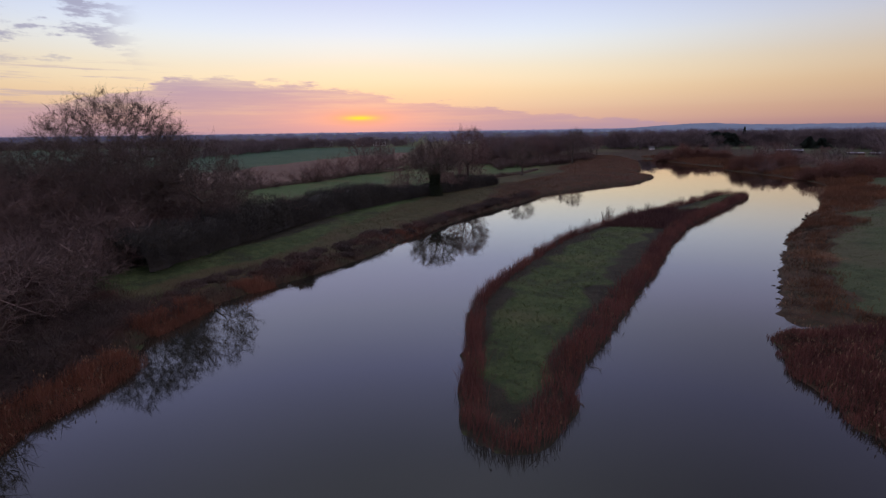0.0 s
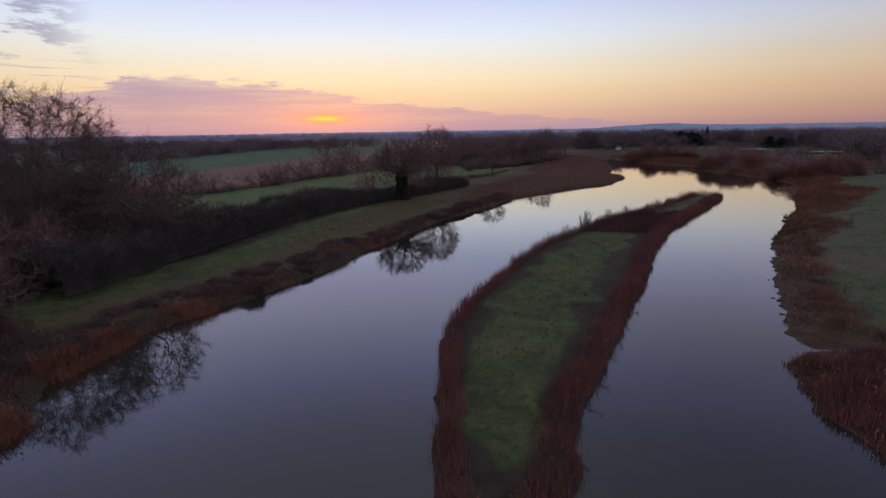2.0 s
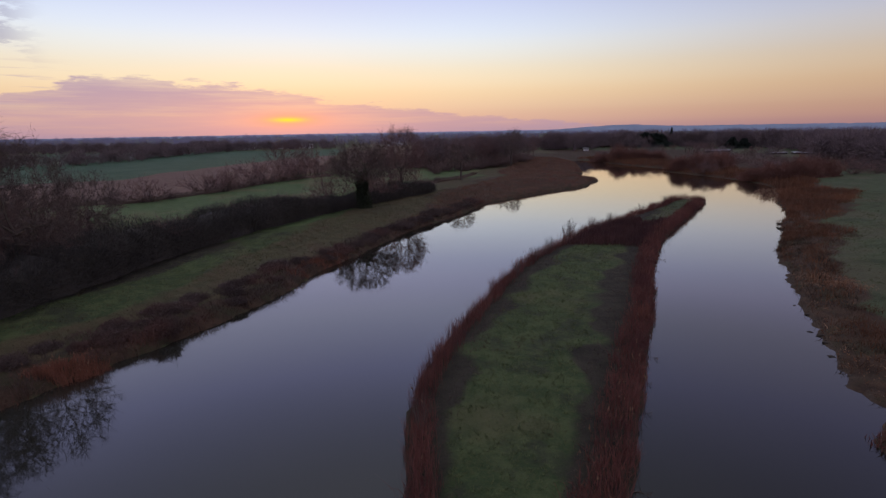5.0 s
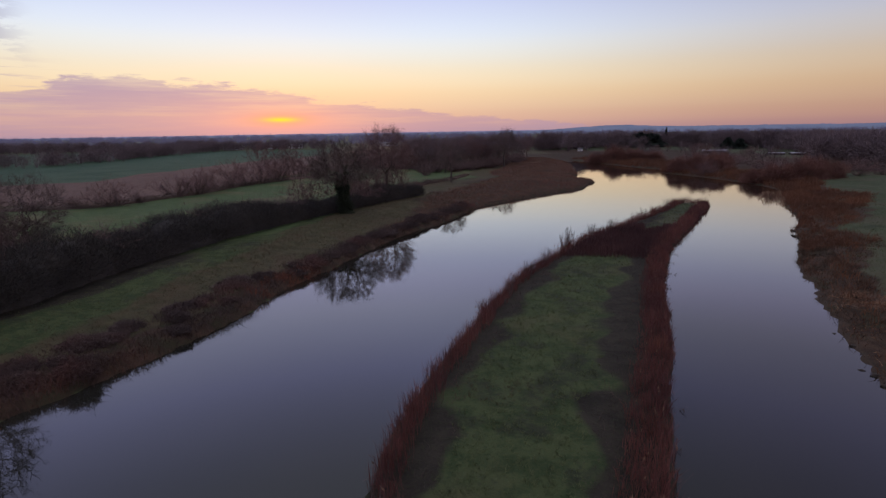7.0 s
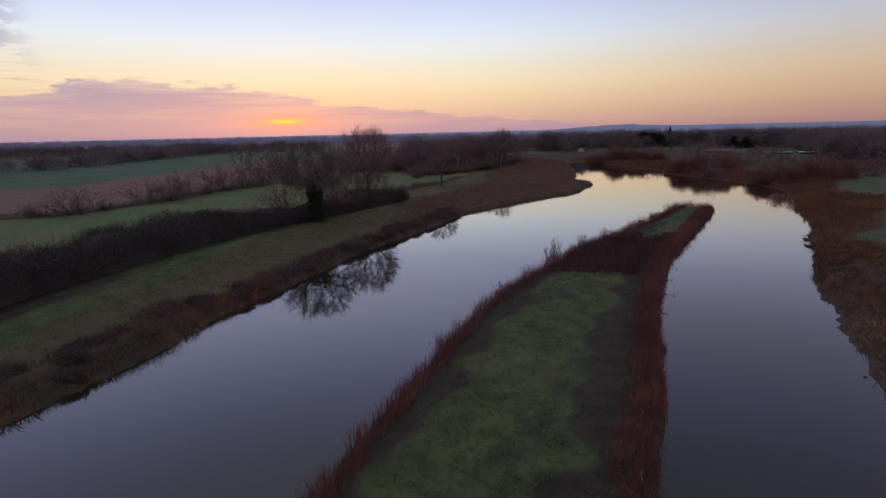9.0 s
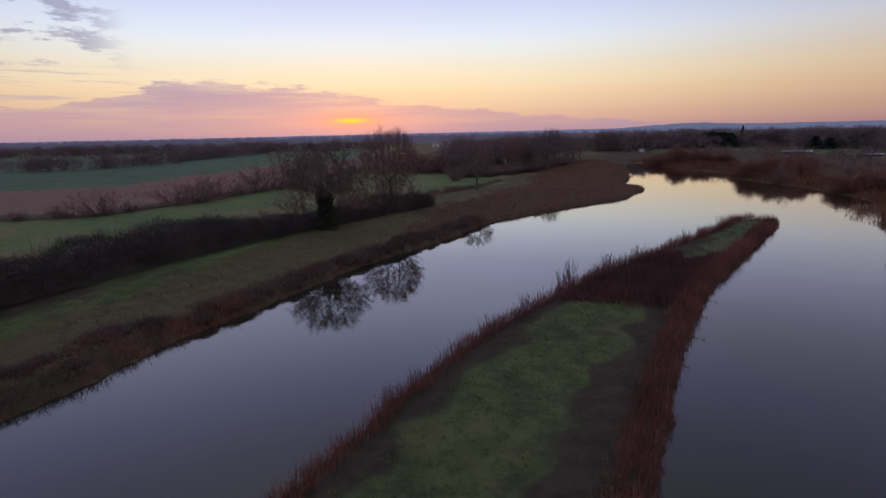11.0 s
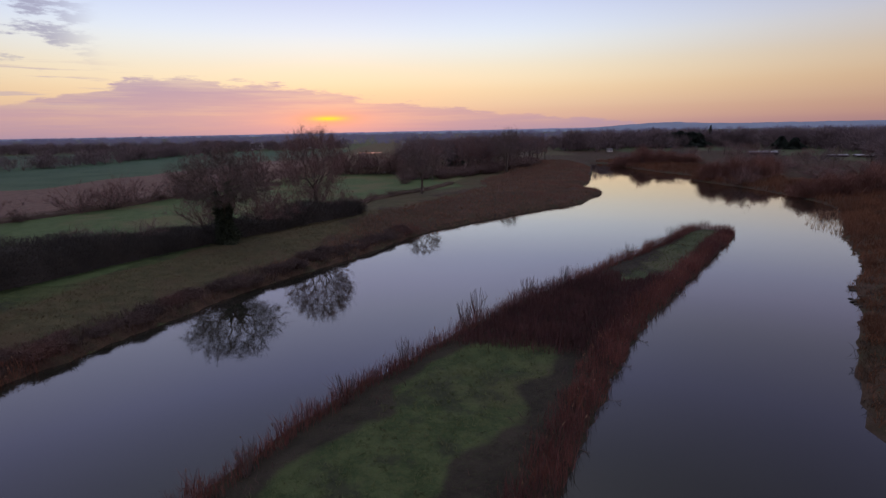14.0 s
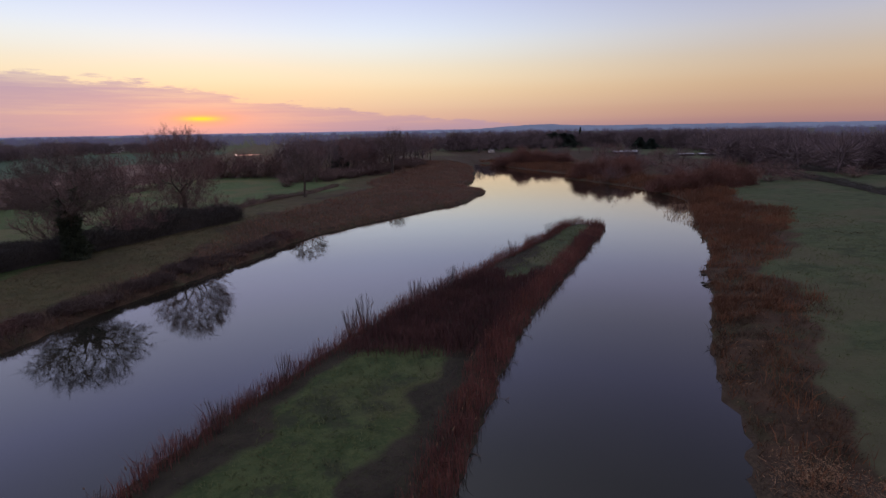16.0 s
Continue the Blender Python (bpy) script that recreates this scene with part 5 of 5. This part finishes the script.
pts, zs = scatter(90000, ISLE_BOX, lambda p, dr, di: np.where(inside(green_a, p) | inside(green_b, p), 0.35 + 0.6 * smooth01(wobble(p, 1.1, 2.0), -0.2, 0.7), 0), 20)
grass("island_grass", "rough frosted tussock grass on the island", pts, zs, 0.08, 0.3, 20, 5, 0.018)
pts, zs = scatter(110000, (-40, 8, 30, 150), lambda p, dr, di: side_of(p) * band(dr, 2.5, 4, np.interp(p[:, 1], [20, 60, 80, 100, 116], [7, 7, 8.5, 11, 15]), np.interp(p[:, 1], [20, 60, 80, 100, 116], [10, 10, 11.5, 14, 18])) * (0.35 + 0.5 * smooth01(wobble(p, 0.9, 2.0), -0.3, 0.6)), 21)
grass("bank_grass", "rough olive grass on the sloping river bank", pts, zs, 0.08, 0.22, 21, 4, 0.02, "bank_blade")
pts, zs = scatter(70000, (-44, 36, 10, 116), lambda p, dr, di: side_of(p) * band(dr, 7, 10, 13, 16) * (1 - smooth01(p[:, 1], 96, 116)) * (0.25 + 0.5 * smooth01(wobble(p, 0.9, 4.0), -0.3, 0.6)), 23)
grass("path_grass", "worn green grass of the path below the hedge", pts, zs, 0.06, 0.18, 23, 4, 0.02, "blade")
pts, zs = scatter(80000, (24, 22, 110, 130), lambda p, dr, di: (1 - side_of(p)) * band(dr, 4, 7, 20, 30) * (0.2 + 0.6 * smooth01(wobble(p, 0.6, 7.0), 0.0, 0.8)), 22)
grass("meadow_grass", "tussocky frosted grass of the riverside meadow", pts, zs, 0.06, 0.22, 22, 4, 0.024)


# ---- island shrubs and fallen wood ----
def slender_shrub(seed, height, wide, stems):
    r = np.random.default_rng(seed)
    ob = thing("sapling_shrub", "thin upright bare willow shoots above the reeds", "shrub", "willow shoots on the island")
    a = r.uniform(0, 6.283, stems)
    p0 = np.stack([np.cos(a) * wide * 0.3, np.sin(a) * wide * 0.3, 0 * a], 1) * r.random((stems, 1))
    h = r.uniform(0.6, 1.0, stems) * height
    p1 = p0 + np.stack([np.cos(a) * wide * 0.7, np.sin(a) * wide * 0.7, h], 1) * np.array([1, 1, 1.0])
    part("stem", mesh_of("shrub_stem", *tubes(p0, p1, 0.022 + 0 * h, 0.01 + 0 * h, 4), "twig"), ob)
    k = np.repeat(np.arange(stems), 9)
    f = r.uniform(0.3, 1.0, (len(k), 1))
    s = p0[k] + (p1 - p0)[k] * f
    e = s + np.stack([r.normal(0, 0.16, len(k)), r.normal(0, 0.16, len(k)), r.uniform(0.2, 0.6, len(k))], 1)
    part("spray", mesh_of("shrub_spray", *spikes(s, e, 0.012), "twig"), ob)
    return ob


shoots = slender_shrub(2, 3.2, 0.9, 16)
shoots.matrix_basis = at_ground(27.0, 89.5, 0, 1.0)
for x, y, s in ((25.7, 88.2, 0.85), (20.8, 81.2, 0.75), (32.5, 95.5, 0.8), (17.5, 76.5, 0.7), (37.3, 99.9, 0.75), (48.8, 111.2, 0.7), (58.3, 120.4, 0.8), (13.6, 69.6, 0.65), (0.9, 40.1, 0.7)):
    put_copy(shoots, at_ground(x, y, rng.uniform(0, 360), s))


def dead_branch(seed, length):
    r = np.random.default_rng(seed)
    ob = thing("fallen_branch", "dark bare branch reaching out over the water", "branch", "branches hanging off the island")
    p = [np.zeros(3)]
    for i in range(5):
        p.append(p[-1] + np.array([length / 5, r.normal(0, 0.12), r.normal(0.03, 0.1)]))
    p = np.array(p)
    rad = np.linspace(0.06, 0.02, 6)
    part("bough", mesh_of("bough", *tubes(p[:-1], p[1:], rad[:-1], rad[1:], 5), "bark"), ob)
    s = p[r.integers(1, 6, 46)] + r.normal(0, 0.05, (46, 3))
    e = s + np.stack([r.uniform(0.0, 0.6, 46), r.normal(0, 0.35, 46), r.normal(0.05, 0.3, 46)], 1)
    part("spray", mesh_of("bough_spray", *spikes(s, e, 0.016), "twig_dark"), ob)
    return ob


snag = dead_branch(3, 2.0)
snag.matrix_basis = pose(17.4, 48.8, 0.12, 0, 3, -35) @ Matrix.Scale(0.65, 4)
for x, y, a, s in ((13.4, 41.4, -30, 0.9), (19.3, 52.3, -10, 0.8), (25.6, 63.1, -35, 0.7), (33.4, 76.2, -25, 0.9), (39.3, 85.4, -50, 0.8), (47.9, 96.9, -30, 0.9), (57.0, 107.9, -45, 0.8),
                   (10.1, 34.6, -20, 0.7), (30.3, 71.1, -40, 0.6), (52.0, 101.8, -30, 0.7), (6.5, 26.5, -60, 0.6), (15.2, 44.6, -15, 0.8), (21.5, 56.2, -30, 0.7), (23.4, 59.8, -50, 0.9), (36.2, 80.9, -20, 0.7), (43.5, 91.6, -35, 0.8), (61.3, 113.2, -40, 0.8), (8.6, 31.6, -45, 0.8)):
    put_copy(snag, pose(x, y, 0.12, 0, 3, a) @ Matrix.Scale(s * 0.85, 4))


# ---- clods of mud along the broken bank ----
def clod(seed):
    r = np.random.default_rng(seed)
    bm = bmesh.new()
    bmesh.ops.create_icosphere(bm, subdivisions=2, radius=0.5)
    for v in bm.verts:
        k = 1 + 1.1 * noise.noise(v.co * 3.4 + Vector((seed, 0, 0)))
        v.co = Vector((v.co.x * k, v.co.y * k * 0.8, v.co.z * k * 0.3))
    me = bpy.data.meshes.new("mud_clod")
    bm.to_mesh(me)
    bm.free()
    me.materials.append(MAT["wet_mud"])
    me.shade_smooth()
    return me


clods = [clod(i) for i in range(4)]
k = 0
for q in right_line:
    if (41 < q[1] < 60 or 90 < q[1] < 100) and rng.random() < 0.55:
        ob = new("mud_clod", clods[k % 4])
        s = rng.uniform(0.25, 0.8)
        ob.matrix_basis = pose(q[0] + rng.uniform(-0.35, 0.4), q[1] + rng.normal(0.0, 0.4), rng.uniform(-0.04, 0.05), 0, 0, rng.normal(0, 28)) @ Matrix.Diagonal((s * rng.uniform(0.9, 1.4), s, s, 1))
        tagged(ob, "dark lump of slumped bank mud at the waterline", "mud clod", "slumped clods along the bank")
        k += 1


# ---- far buildings ----
def box_mesh(name, size, mat, at=(0, 0, 0), bevel=0.03):
    bm = bmesh.new()
    bmesh.ops.create_cube(bm, size=1.0)
    for v in bm.verts:
        v.co = Vector((v.co.x * size[0] + at[0], v.co.y * size[1] + at[1], v.co.z * size[2] + at[2]))
    bmesh.ops.bevel(bm, geom=bm.edges[:], offset=bevel, segments=1, affect="EDGES")
    me = bpy.data.meshes.new(name)
    bm.to_mesh(me)
    bm.free()
    me.materials.append(MAT[mat])
    return me


def roof_mesh(name, long, wide, rise, z, mat, over=0.4, thick=0.18):
    """A pitched roof with thickness, ridge along x."""
    x, y = long / 2 + over, wide / 2 + over
    verts = []
    for dz in (0, thick):
        verts += [(-x, -y, z + dz), (x, -y, z + dz), (x, 0, z + rise + dz), (-x, 0, z + rise + dz), (-x, y, z + dz), (x, y, z + dz)]
    tris = []
    for q in ((6, 7, 8, 9), (9, 8, 11, 10), (1, 0, 3, 2), (2, 3, 4, 5), (0, 1, 7, 6), (5, 4, 10, 11), (0, 6, 9, 3), (3, 9, 10, 4), (1, 2, 8, 7), (2, 5, 11, 8)):
        tris += [(q[0], q[1], q[2]), (q[0], q[2], q[3])]
    return mesh_of(name, verts, tris, mat)


def building(name, label, category, long, wide, high, rise, wall_mat, roof_mat, panes, group=""):
    ob = thing(name, label, category, group)
    part("wall", box_mesh("wall", (long, wide, high), wall_mat, (0, 0, high / 2)), ob)
    gable = mesh_of("gable", [(-long / 2, -wide / 2, high), (-long / 2, wide / 2, high), (-long / 2, 0, high + rise), (long / 2, -wide / 2, high), (long / 2, wide / 2, high), (long / 2, 0, high + rise)],
                    [(0, 2, 1), (3, 4, 5), (0, 3, 5), (0, 5, 2), (1, 2, 5), (1, 5, 4), (0, 1, 4), (0, 4, 3)], wall_mat)
    part("gable", gable, ob)
    part("roof", roof_mesh("roof", long, wide, rise, high, roof_mat), ob)
    for i in range(panes):
        x = -long / 2 + (i + 0.5) * long / panes
        w = part("window", box_mesh("window", (min(1.4, long / panes * 0.6), 0.12, high * 0.42), "dark_pane", (x, -wide / 2 - 0.03, high * 0.55), 0.01), ob)
        part("sill", box_mesh("sill", (min(1.6, long / panes * 0.7), 0.2, 0.08), wall_mat, (x, -wide / 2 - 0.08, high * 0.31), 0.01), w)
    return ob


SHEDS = "row of low sheds beyond the meadow"
shed = building("glasshouse", "long low shed with a pale shining roof", "shed", 13, 6, 2.0, 1.1, "timber", "glass_roof", 6, SHEDS)
shed.matrix_basis = at_ground(198, 314, -26, 0.7, 0.95)
for x, y, w in ((217, 288, 0.6), (229, 283, 1.0), (243, 275, 0.7)):
    put_copy(shed, at_ground(x, y, -25 + rng.uniform(-6, 6), 0.62, w))
barn = building("farmhouse", "white-walled farmhouse with a slate roof across the fields", "house", 12, 7, 4.6, 2.8, "white_wall", "slate", 4, "farm across the fields")
barn.matrix_basis = at_ground(-70, 518, 8)
for x, y, s, w in ((-92, 522, 0.7, 0.9), (-128, 546, 0.7, 1.0), (-122, 508, 0.45, 1.2), (14, 566, 0.5, 1.5), (139, 372, 0.32, 0.3), (-180, 560, 0.6, 0.7)):
    put_copy(barn, at_ground(x, y, rng.uniform(-25, 25), s, w))
